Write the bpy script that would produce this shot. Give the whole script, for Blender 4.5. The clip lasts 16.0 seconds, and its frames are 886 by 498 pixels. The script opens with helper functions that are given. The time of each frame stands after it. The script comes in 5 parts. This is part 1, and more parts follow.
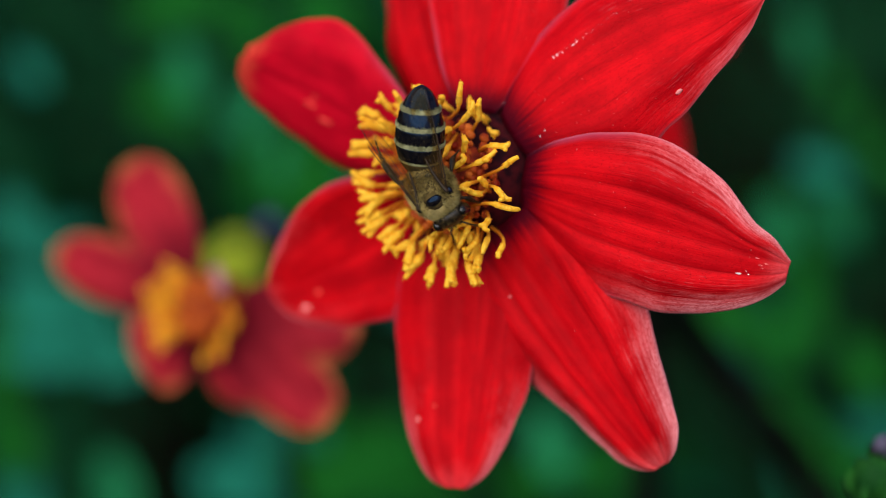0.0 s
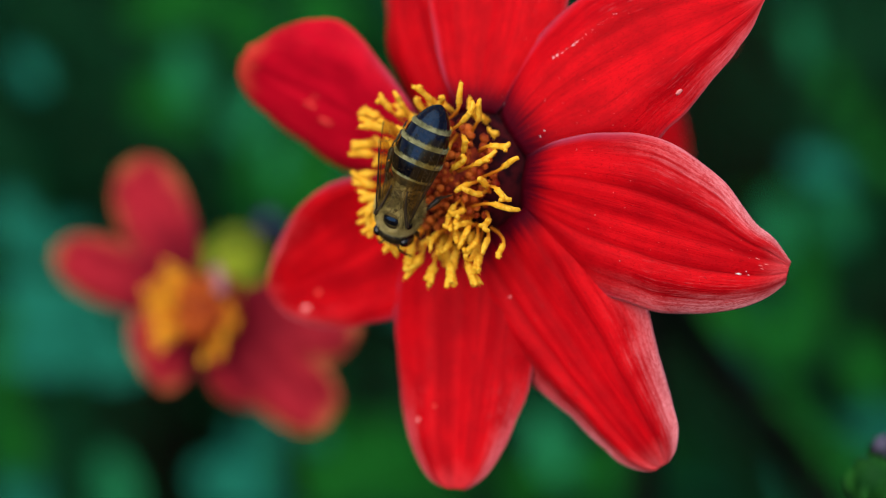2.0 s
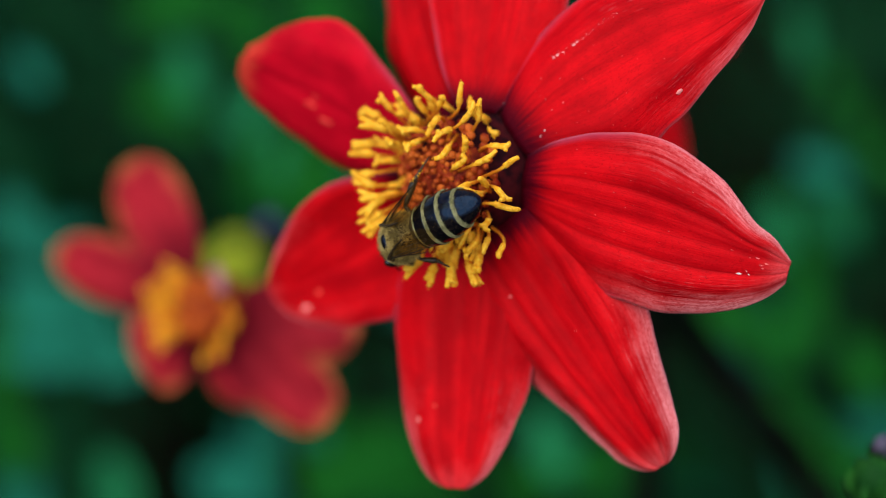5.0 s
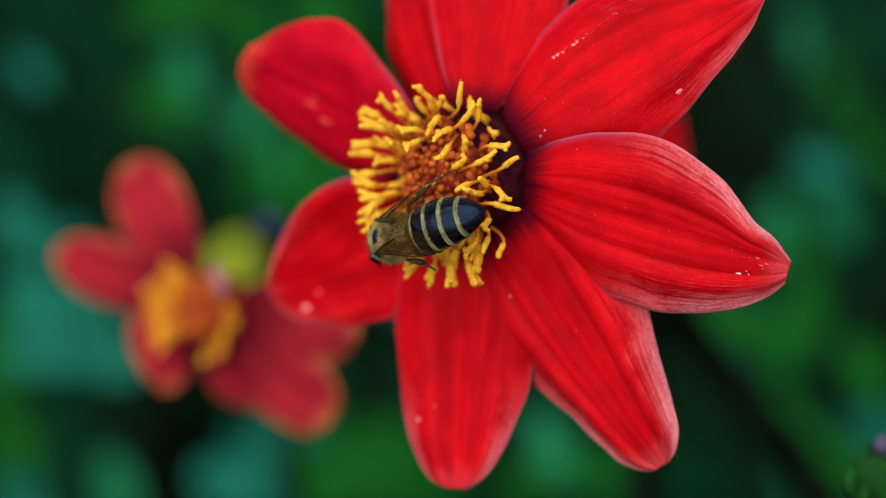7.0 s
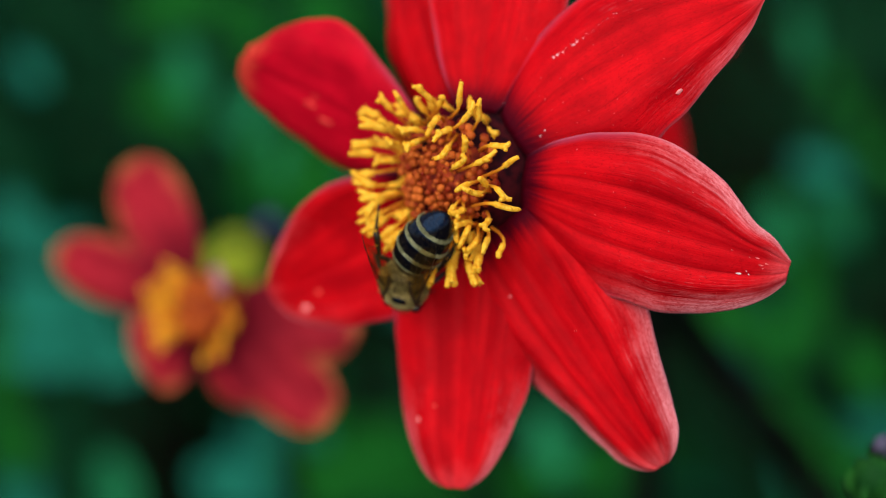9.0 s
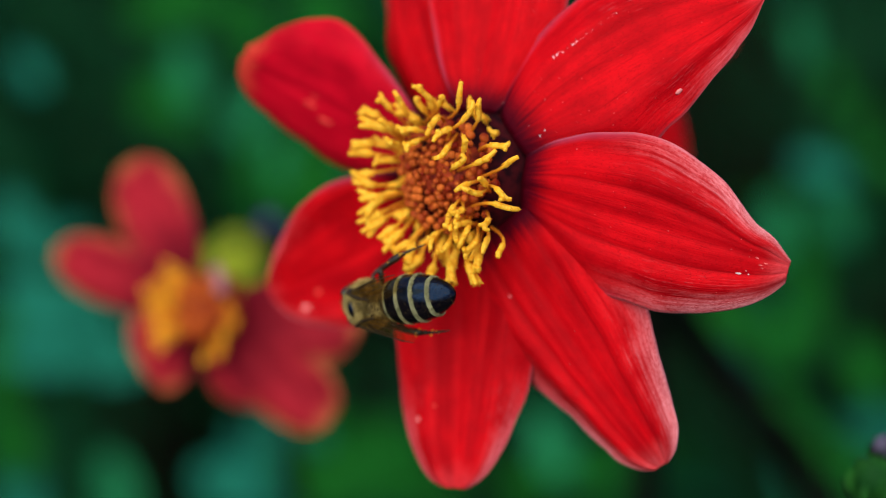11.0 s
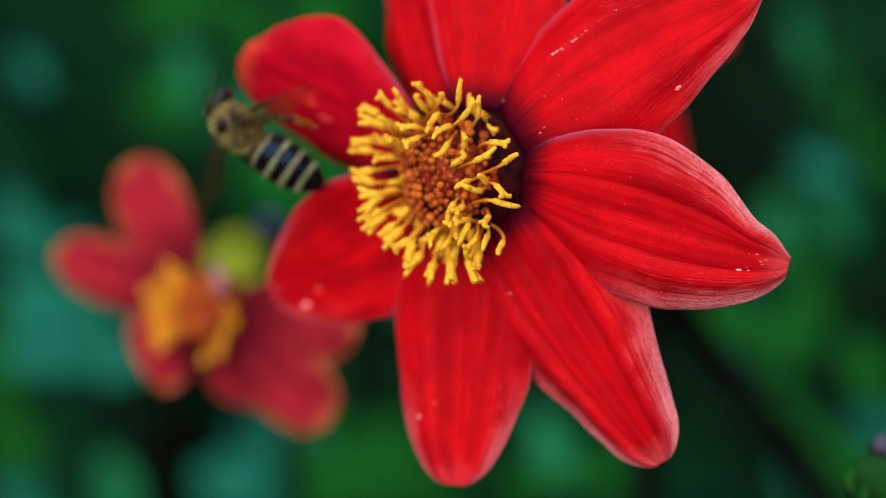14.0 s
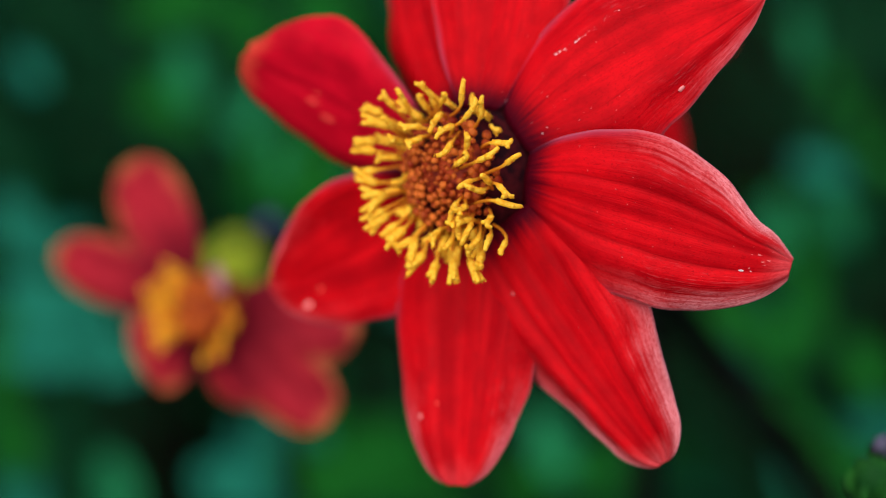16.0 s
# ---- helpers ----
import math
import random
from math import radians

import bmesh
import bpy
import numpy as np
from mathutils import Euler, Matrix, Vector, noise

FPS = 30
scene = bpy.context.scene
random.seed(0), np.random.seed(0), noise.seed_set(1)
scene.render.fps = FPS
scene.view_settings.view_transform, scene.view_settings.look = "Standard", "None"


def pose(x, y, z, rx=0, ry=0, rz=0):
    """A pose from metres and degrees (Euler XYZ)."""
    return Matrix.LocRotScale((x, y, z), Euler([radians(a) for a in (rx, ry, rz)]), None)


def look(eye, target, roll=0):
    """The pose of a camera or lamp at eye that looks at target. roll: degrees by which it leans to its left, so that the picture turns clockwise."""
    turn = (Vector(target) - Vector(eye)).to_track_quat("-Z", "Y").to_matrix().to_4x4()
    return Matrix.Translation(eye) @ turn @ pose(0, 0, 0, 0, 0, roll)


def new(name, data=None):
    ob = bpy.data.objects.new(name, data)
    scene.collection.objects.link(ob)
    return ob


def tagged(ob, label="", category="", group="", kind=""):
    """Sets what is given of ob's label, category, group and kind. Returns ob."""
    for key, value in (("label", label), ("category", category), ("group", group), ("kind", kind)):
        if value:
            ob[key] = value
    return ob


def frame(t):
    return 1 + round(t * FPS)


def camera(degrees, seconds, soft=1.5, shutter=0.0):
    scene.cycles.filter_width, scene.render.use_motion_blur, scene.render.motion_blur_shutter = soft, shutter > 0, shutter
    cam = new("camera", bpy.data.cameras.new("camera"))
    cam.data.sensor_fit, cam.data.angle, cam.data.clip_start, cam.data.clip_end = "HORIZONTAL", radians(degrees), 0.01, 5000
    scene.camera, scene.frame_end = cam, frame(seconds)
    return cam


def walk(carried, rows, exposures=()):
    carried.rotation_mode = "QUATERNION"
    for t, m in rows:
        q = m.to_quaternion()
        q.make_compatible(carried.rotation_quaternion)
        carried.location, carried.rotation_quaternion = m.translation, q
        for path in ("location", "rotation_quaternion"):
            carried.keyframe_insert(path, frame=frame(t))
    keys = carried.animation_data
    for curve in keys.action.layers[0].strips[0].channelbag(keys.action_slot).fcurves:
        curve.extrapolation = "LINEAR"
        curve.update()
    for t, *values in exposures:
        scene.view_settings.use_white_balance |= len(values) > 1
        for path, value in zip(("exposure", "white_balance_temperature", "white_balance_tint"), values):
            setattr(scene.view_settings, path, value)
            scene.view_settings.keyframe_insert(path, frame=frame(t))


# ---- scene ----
# A red single dahlia with a honeybee on it, seen from close by, over a dark green dahlia bed.
MM = 0.001
PITCH = radians(35)                       # the view looks down by this much
RIGHT = Vector((1, 0, 0))
RISE = Vector((0, math.sin(PITCH), math.cos(PITCH)))
NEAR = Vector((0, -math.cos(PITCH), math.sin(PITCH)))
HEART = Vector((0, 0, 0.62))              # a point just before the large flower
REACH = 0.25


def spot(x, y, z):
    """Millimetres right, up and towards the viewer from the heart of the view, as a place in the world."""
    return HEART + (RIGHT * x + RISE * y + NEAR * z) * MM


TILTED = Matrix((RIGHT, RISE, NEAR)).transposed()

# ---------------------------------------------------------------- camera
cam = camera(17.82, 16.0, soft=0.5, shutter=0.5)
EYE = spot(0, 0, REACH / MM)
cam.data.dof.use_dof = True
cam.data.dof.focus_distance = 0.2472
cam.data.dof.aperture_fstop = 10.0
cam.data.dof.aperture_blades = 0
walk(cam, [(0.0, look(EYE, HEART)), (16.0, look(EYE, HEART))])

# ---------------------------------------------------------------- light
world = bpy.data.worlds.new("sky")
scene.world = world
world.use_nodes = True
wn = world.node_tree.nodes
sky = wn.new("ShaderNodeTexSky")
sky.sky_type = "NISHITA"
sky.sun_disc = False
sky.sun_elevation = radians(72)
sky.sun_rotation = radians(-135)
wn["Background"].inputs["Strength"].default_value = 0.095
world.node_tree.links.new(sky.outputs["Color"], wn["Background"].inputs["Color"])

sun = new("sun", bpy.data.lights.new("sun", "SUN"))
sun.data.energy = 2.75
sun.data.angle = radians(90)
sun.data.color = (1.0, 0.96, 0.9)
sun.matrix_world = look(Vector((-0.8, -1.25, 2.55)), Vector((0, 0, 0.62)))
scene.view_settings.exposure = 0.49


# ---------------------------------------------------------------- materials
def material(name, colour, rough=0.5, spec=0.5, sheen=0.0):
    m = bpy.data.materials.new(name)
    m.use_nodes = True
    b = m.node_tree.nodes["Principled BSDF"]
    b.inputs["Base Color"].default_value = (*colour, 1)
    b.inputs["Roughness"].default_value = rough
    b.inputs["Specular IOR Level"].default_value = spec
    b.inputs["Sheen Weight"].default_value = sheen
    return m


def nodes_of(m):
    return m.node_tree.nodes, m.node_tree.links, m.node_tree.nodes["Principled BSDF"]


def add(nodes, kind, **values):
    nd = nodes.new(kind)
    for key, value in values.items():
        nd.inputs[key].default_value = value
    return nd


def mixed(nodes, links, fac, a, b, blend="MIX"):
    nd = nodes.new("ShaderNodeMix")
    nd.data_type, nd.blend_type = "RGBA", blend
    for value, slot in ((fac, nd.inputs[0]), (a, nd.inputs[6]), (b, nd.inputs[7])):
        if isinstance(value, bpy.types.NodeSocket):
            links.new(value, slot)
        else:
            slot.default_value = value if isinstance(value, (int, float)) else (*value, 1)
    return nd.outputs[2]


def reckon(nodes, links, op, a, b=0.0, c=0.0):
    nd = nodes.new("ShaderNodeMath")
    nd.operation = op
    for value, slot in zip((a, b, c), nd.inputs):
        if isinstance(value, bpy.types.NodeSocket):
            links.new(value, slot)
        else:
            slot.default_value = value
    return nd.outputs[0]


def ranged(nodes, links, value, a, b):
    nd = nodes.new("ShaderNodeMapRange")
    nd.interpolation_type = "SMOOTHSTEP"
    nd.inputs[1].default_value, nd.inputs[2].default_value = a, b
    links.new(value, nd.inputs[0])
    return nd.outputs[0]


def thin(m, colour_socket, amount):
    """Lets part of the light through a petal or leaf."""
    nodes, links, b = nodes_of(m)
    tr = nodes.new("ShaderNodeBsdfTranslucent")
    links.new(colour_socket, tr.inputs["Color"])
    mx = nodes.new("ShaderNodeMixShader")
    mx.inputs[0].default_value = amount
    links.new(b.outputs[0], mx.inputs[1])
    links.new(tr.outputs[0], mx.inputs[2])
    links.new(mx.outputs[0], nodes["Material Output"].inputs["Surface"])


def petal_material(name, deep, bright, pale, base, rim=0.9, inner=0.55, reach=(0.25, 0.9), tip=0.55, claw_to=0.17, crease_shade=0.45):
    """Across the petal runs UV x (0 to 1), along it UV y (0 at the base)."""
    m = material(name, bright, 0.5, 0.035, 0.0)
    nodes, links, b = nodes_of(m)
    uv = nodes.new("ShaderNodeUVMap")
    sep = nodes.new("ShaderNodeSeparateXYZ")
    links.new(uv.outputs[0], sep.inputs[0])
    across, along = sep.outputs[0], sep.outputs[1]
    info = nodes.new("ShaderNodeObjectInfo")
    comb = nodes.new("ShaderNodeCombineXYZ")
    links.new(across, comb.inputs[0])
    links.new(along, comb.inputs[1])
    links.new(reckon(nodes, links, "MULTIPLY", info.outputs["Random"], 37.0), comb.inputs[2])

    def streaks(sx, sy, detail, rough):
        mp = nodes.new("ShaderNodeMapping")
        mp.inputs["Scale"].default_value = (sx, sy, 1)
        links.new(comb.outputs[0], mp.inputs[0])
        nz = add(nodes, "ShaderNodeTexNoise", Scale=1.0, Detail=detail, Roughness=rough)
        links.new(mp.outputs[0], nz.inputs["Vector"])
        return nz.outputs["Fac"]

    veins = streaks(46, 1.6, 3, 0.6)
    hairline = streaks(120, 7.0, 2, 0.6)
    broad = streaks(8, 1.3, 3, 0.55)
    blotch = streaks(5, 6, 4, 0.6)
    skin = streaks(110, 90, 3, 0.7)
    dash = streaks(90, 26, 2, 0.6)
    col = mixed(nodes, links, ranged(nodes, links, mixed(nodes, links, 0.5, broad, blotch), 0.32, 0.68), deep, bright)
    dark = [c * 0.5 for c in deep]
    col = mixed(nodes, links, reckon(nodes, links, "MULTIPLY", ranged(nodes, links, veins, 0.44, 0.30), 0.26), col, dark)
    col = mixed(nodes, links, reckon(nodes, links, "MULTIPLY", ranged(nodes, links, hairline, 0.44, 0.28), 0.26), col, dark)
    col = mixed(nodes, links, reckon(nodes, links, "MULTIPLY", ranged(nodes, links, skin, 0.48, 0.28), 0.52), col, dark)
    # sparse dark flecks
    col = mixed(nodes, links, reckon(nodes, links, "MULTIPLY", ranged(nodes, links, dash, 0.30, 0.22), 0.6), col, [c * 0.3 for c in deep])
    # pale pigment plus painted sky sheen on the flanks, stronger tipwards, broken along veins
    off = reckon(nodes, links, "ABSOLUTE", reckon(nodes, links, "MULTIPLY_ADD", across, 2.0, -1.0))
    wander = reckon(nodes, links, "ADD", reckon(nodes, links, "MULTIPLY_ADD", blotch, 0.5, -0.25), reckon(nodes, links, "MULTIPLY_ADD", veins, 0.5, -0.25))
    edge = ranged(nodes, links, reckon(nodes, links, "ADD", off, wander), inner, 1.02)
    tipwards = ranged(nodes, links, along, *reach)
    both = reckon(nodes, links, "MULTIPLY", edge, tipwards)
    last = reckon(nodes, links, "MULTIPLY", ranged(nodes, links, reckon(nodes, links, "ADD", along, reckon(nodes, links, "MULTIPLY_ADD", blotch, 0.16, -0.08)), 0.88, 1.0), tip)
    both = reckon(nodes, links, "MAXIMUM", both, last)
    patchy = ranged(nodes, links, mixed(nodes, links, 0.45, mixed(nodes, links, 0.6, dash, hairline), skin), 0.38, 0.60)
    both = reckon(nodes, links, "MULTIPLY", both, reckon(nodes, links, "MULTIPLY_ADD", patchy, 0.82, 0.18))
    col = mixed(nodes, links, reckon(nodes, links, "MULTIPLY", both, rim), col, pale)
    # faint pale streaks away from the middle and the base
    pale_streak = ranged(nodes, links, mixed(nodes, links, 0.5, hairline, dash), 0.54, 0.72)
    pale_streak = reckon(nodes, links, "MULTIPLY", pale_streak, reckon(nodes, links, "MULTIPLY", ranged(nodes, links, off, 0.2, 0.7), ranged(nodes, links, along, 0.25, 0.7)))
    col = mixed(nodes, links, reckon(nodes, links, "MULTIPLY", pale_streak, 0.16), col, pale)
    # two creases, with their shade painted in as darker lines
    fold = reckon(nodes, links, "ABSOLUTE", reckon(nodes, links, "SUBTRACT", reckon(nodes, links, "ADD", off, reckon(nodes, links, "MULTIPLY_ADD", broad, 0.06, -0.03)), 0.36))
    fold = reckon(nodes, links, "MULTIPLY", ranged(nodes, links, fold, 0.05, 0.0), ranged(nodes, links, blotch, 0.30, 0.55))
    col = mixed(nodes, links, reckon(nodes, links, "MULTIPLY", fold, crease_shade), col, dark)
    # a thin hem, paler towards the tip; lilac sky reflection painted near the base
    hem = ranged(nodes, links, off, 0.955, 1.0)
    col = mixed(nodes, links, reckon(nodes, links, "MULTIPLY", hem, 0.22), col, [0.8 * pale[0], pale[1], 1.1 * pale[2]])
    lilac = reckon(nodes, links, "MULTIPLY", ranged(nodes, links, off, 0.86, 1.0), ranged(nodes, links, along, 0.55, 0.15))
    col = mixed(nodes, links, reckon(nodes, links, "MULTIPLY", lilac, 0.55), col, (0.34, 0.06, 0.12))
    # dark claw at the base: purple pigment, with the cavity's shade painted in
    claw = ranged(nodes, links, reckon(nodes, links, "ADD", along, reckon(nodes, links, "MULTIPLY_ADD", veins, 0.16, -0.08)), claw_to, 0.02)
    col = mixed(nodes, links, reckon(nodes, links, "MULTIPLY", claw, 0.9), col, base)
    links.new(col, b.inputs["Base Color"])
    tall = reckon(nodes, links, "ADD", reckon(nodes, links, "MULTIPLY", veins, 0.8), reckon(nodes, links, "MULTIPLY", skin, 0.22))
    tall = reckon(nodes, links, "ADD", tall, reckon(nodes, links, "MULTIPLY", broad, 0.35))
    tall = reckon(nodes, links, "ADD", tall, reckon(nodes, links, "MULTIPLY", hairline, 0.12))
    bump = add(nodes, "ShaderNodeBump", Strength=0.45, Distance=0.00018)
    links.new(tall, bump.inputs["Height"])
    links.new(bump.outputs[0], b.inputs["Normal"])
    rr = nodes.new("ShaderNodeMapRange")
    rr.inputs[3].default_value, rr.inputs[4].default_value = 0.36, 0.58
    links.new(skin, rr.inputs[0])
    links.new(rr.outputs[0], b.inputs["Roughness"])
    thin(m, col, 0.10)
    return m


def mottled(m, a, b_, scale, bump=0.0, distance=0.0001, detail=4.0, low=0.35, high=0.65):
    nodes, links, b = nodes_of(m)
    tc = nodes.new("ShaderNodeTexCoord")
    info = nodes.new("ShaderNodeObjectInfo")
    nz = add(nodes, "ShaderNodeTexNoise", Scale=scale, Detail=detail)
    sh = nodes.new("ShaderNodeVectorMath")
    links.new(tc.outputs["Object"], sh.inputs[0])
    comb = nodes.new("ShaderNodeCombineXYZ")
    links.new(info.outputs["Random"], comb.inputs[0])
    links.new(comb.outputs[0], sh.inputs[1])
    links.new(sh.outputs[0], nz.inputs["Vector"])
    col = mixed(nodes, links, ranged(nodes, links, nz.outputs["Fac"], low, high), a, b_)
    links.new(col, b.inputs["Base Color"])
    if bump:
        bp = add(nodes, "ShaderNodeBump", Strength=bump, Distance=distance)
        links.new(nz.outputs["Fac"], bp.inputs["Height"])
        links.new(bp.outputs[0], b.inputs["Normal"])
    return col


RED = petal_material("red_petal", (0.37, 0.0013, 0.0048), (0.66, 0.0032, 0.0076), (0.84, 0.26, 0.29), (0.022, 0.001, 0.007), 0.62, 0.64, (0.48, 1.02), 0.18, 0.17, 0.2)
RED_EDGED = petal_material("red_petal_orange_edge", (0.21, 0.006, 0.014), (0.44, 0.018, 0.030), (0.62, 0.25, 0.07), (0.09, 0.002, 0.008), 0.75, 0.70, (0.30, 0.85), 0.9, 0.62, 0.0)
RED_PALE = petal_material("red_petal_pale_flanks", (0.37, 0.0013, 0.0048), (0.66, 0.0032, 0.0076), (0.86, 0.35, 0.37), (0.022, 0.001, 0.007), 0.85, 0.56, (0.25, 0.92), 0.22, 0.13, 0.36)
RED_TIPPED = petal_material("red_petal_orange_tip", (0.40, 0.0014, 0.011), (0.64, 0.0036, 0.019), (0.80, 0.15, 0.06), (0.06, 0.001, 0.012), 0.55, 0.80, (0.75, 1.0), 0.95, 0.17, 0.1)
BLEACH_AND_GLINT = material("bleached_and_glint_spot", (0.74, 0.060, 0.045), 0.6, 0.1)
PALE_SPOT = material("pale_pink_spot", (0.80, 0.22, 0.21), 0.6, 0.1)
YELLOW = material("floret_yellow", (0.80, 0.42, 0.01), 0.6, 0.2)
_c = mottled(YELLOW, (0.92, 0.43, 0.012), (0.99, 0.60, 0.050), 3200, 0.8, 0.00010)
_n, _l, _b = nodes_of(YELLOW)
_u = _n.new("ShaderNodeUVMap")
_s = _n.new("ShaderNodeSeparateXYZ")
_l.new(_u.outputs[0], _s.inputs[0])
_c = mixed(_n, _l, ranged(_n, _l, _s.outputs[1], -0.25, 0.60), (0.70, 0.22, 0.010), _c)
_l.new(_c, _b.inputs["Base Color"])
thin(YELLOW, _c, 0.20)
OCHRE = material("floret_ochre", (0.75, 0.30, 0.01), 0.6, 0.2)
mottled(OCHRE, (0.66, 0.20, 0.006), (0.92, 0.44, 0.020), 900, 0.4, 0.0001)
ORANGE = material("floret_bud_orange", (0.42, 0.08, 0.01), 0.45, 0.08)
mottled(ORANGE, (0.20, 0.013, 0.004), (0.58, 0.130, 0.018), 420, 0.3, 0.00008)
# maroon, darkened with the shade of the hollow beside the florets
MAROON = material("disc_maroon", (0.06, 0.004, 0.008), 0.8, 0.1)
mottled(MAROON, (0.012, 0.001, 0.003), (0.06, 0.004, 0.006), 900, 0.5, 0.0002)
DISC_RED = material("disc_orange_red", (0.2, 0.02, 0.006), 0.7, 0.2)
mottled(DISC_RED, (0.12, 0.005, 0.003), (0.40, 0.045, 0.006), 900, 0.5, 0.0002)
# stems near black: the shadow they stand in is put into their colour
STEM = material("stem_shaded", (0.03, 0.06, 0.02), 0.6, 0.08)
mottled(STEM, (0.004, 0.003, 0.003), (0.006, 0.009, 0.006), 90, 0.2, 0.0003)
STALK = material("leaf_stalk_green", (0.004, 0.045, 0.015), 0.6, 0.05)
mottled(STALK, (0.002, 0.03, 0.010), (0.006, 0.06, 0.018), 90)
SEPAL = material("sepal_green", (0.03, 0.08, 0.02), 0.6, 0.1)
mottled(SEPAL, (0.008, 0.05, 0.014), (0.02, 0.09, 0.024), 300, 0.2, 0.0002)


def leaf_material(name, a, b_, joined_up=False):
    m = material(name, a, 0.6, 0.03)
    nodes, links, b = nodes_of(m)
    uv = nodes.new("ShaderNodeUVMap")
    sep = nodes.new("ShaderNodeSeparateXYZ")
    links.new(uv.outputs[0], sep.inputs[0])
    off = reckon(nodes, links, "ABSOLUTE", reckon(nodes, links, "MULTIPLY_ADD", sep.outputs[0], 2.0, -1.0))
    run = reckon(nodes, links, "SUBTRACT", reckon(nodes, links, "MULTIPLY", sep.outputs[1], 9.0),
                 reckon(nodes, links, "MULTIPLY", off, 2.2))
    rib = reckon(nodes, links, "ABSOLUTE", reckon(nodes, links, "SUBTRACT", reckon(nodes, links, "FRACT", run), 0.5))
    side = ranged(nodes, links, rib, 0.06, 0.0)
    mid = ranged(nodes, links, off, 0.06, 0.0)
    vein = reckon(nodes, links, "MAXIMUM", mid, reckon(nodes, links, "MULTIPLY", side, 0.6))
    nz = add(nodes, "ShaderNodeTexNoise", Scale=7.0, Detail=4.0)
    links.new(uv.outputs[0], nz.inputs["Vector"])
    info = nodes.new("ShaderNodeObjectInfo")
    col = mixed(nodes, links, ranged(nodes, links, nz.outputs["Fac"], 0.3, 0.7), a, b_)
    chance = nodes.new("ShaderNodeNewGeometry").outputs["Random Per Island"] if joined_up else info.outputs["Random"]
    col = mixed(nodes, links, reckon(nodes, links, "MULTIPLY", chance, 0.45), col, [c * 0.5 for c in a])
    col = mixed(nodes, links, reckon(nodes, links, "MULTIPLY", vein, 0.4), col, [min(1, c * 1.8 + 0.004) for c in b_])
    links.new(col, b.inputs["Base Color"])
    bp = add(nodes, "ShaderNodeBump", Strength=0.5, Distance=0.0006)
    links.new(reckon(nodes, links, "SUBTRACT", nz.outputs["Fac"], vein), bp.inputs["Height"])
    links.new(bp.outputs[0], b.inputs["Normal"])
    thin(m, col, 0.18)
    return m


LEAF_TEAL = leaf_material("leaf_blue_green", (0.009, 0.14, 0.088), (0.016, 0.195, 0.122))
LEAF_GREEN = leaf_material("leaf_green", (0.006, 0.095, 0.010), (0.011, 0.146, 0.016))
# near-black copy: shade deep among the plants put into the leaf colour
LEAF_SHADED = leaf_material("leaf_shaded_green", (0.0004, 0.0085, 0.0022), (0.0008, 0.015, 0.004))
# brighter copy, with the light on exposed leaves put into the colour
LEAF_LIT = leaf_material("leaf_lit_green", (0.012, 0.17, 0.058), (0.020, 0.24, 0.090))
# bed leaves, darkened for the shade they lie in
LEAF_BED = leaf_material("leaf_bed_shaded", (0.0010, 0.015, 0.004), (0.002, 0.026, 0.007), True)
# soil below its natural tone: the shade between the plants painted in
SOIL = material("dark_soil", (0.02, 0.018, 0.012), 0.95, 0.0)
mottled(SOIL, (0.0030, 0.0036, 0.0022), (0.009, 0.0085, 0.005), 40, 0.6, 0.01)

CHITIN = material("black_chitin", (0.004, 0.004, 0.006), 0.14, 0.30)
mottled(CHITIN, (0.002, 0.002, 0.004), (0.008, 0.006, 0.006), 2500, 0.15, 0.00005)
# blue of the sky put into the tint of the reflections
nodes_of(CHITIN)[2].inputs["Specular Tint"].default_value = (0.22, 0.50, 1.0, 1)
BAND = material("pale_hair_band", (0.42, 0.36, 0.22), 0.8, 0.2, 0.0)
mottled(BAND, (0.15, 0.145, 0.062), (0.38, 0.365, 0.19), 1500, 0.3, 0.0001)
FUZZ = material("tan_fuzz", (0.10, 0.06, 0.02), 0.85, 0.1, 0.0)
mottled(FUZZ, (0.030, 0.020, 0.007), (0.10, 0.065, 0.020), 1500, 0.8, 0.0002)
HAIR = material("tan_hair", (0.36, 0.27, 0.11), 0.8, 0.15, 0.0)
mottled(HAIR, (0.16, 0.115, 0.032), (0.46, 0.34, 0.115), 900)
PALE_HAIR = material("cream_hair", (0.48, 0.42, 0.24), 0.8, 0.1)
mottled(PALE_HAIR, (0.30, 0.23, 0.08), (0.58, 0.47, 0.21), 900)
LEG = material("dark_leg", (0.018, 0.012, 0.008), 0.35, 0.28)
mottled(LEG, (0.005, 0.004, 0.003), (0.03, 0.018, 0.007), 1800, 0.4, 0.00008)
EYE_BLACK = material("compound_eye_black", (0.006, 0.005, 0.005), 0.25, 0.5)
mottled(EYE_BLACK, (0.004, 0.004, 0.004), (0.012, 0.009, 0.007), 9000, 0.5, 0.00003)
POLLEN = material("yellow_pollen", (0.75, 0.38, 0.02), 0.8, 0.2)
VEIN = material("wing_vein_brown", (0.024, 0.013, 0.005), 0.5, 0.3)
DUST = material("white_dust_grain", (0.74, 0.60, 0.56), 0.5, 0.3)
SPECK = material("pink_dust_grain", (0.72, 0.17, 0.15), 0.4, 0.5)
PURPLE = material("purple_bud", (0.07, 0.04, 0.20), 0.6, 0.05)
mottled(PURPLE, (0.03, 0.016, 0.085), (0.07, 0.045, 0.18), 300)
LILAC = material("grey_lilac_bud", (0.1, 0.08, 0.13), 0.6, 0.1)
mottled(LILAC, (0.05, 0.05, 0.07), (0.14, 0.11, 0.18), 400)
BUD_GREEN = material("bud_green", (0.03, 0.12, 0.03), 0.6, 0.06)
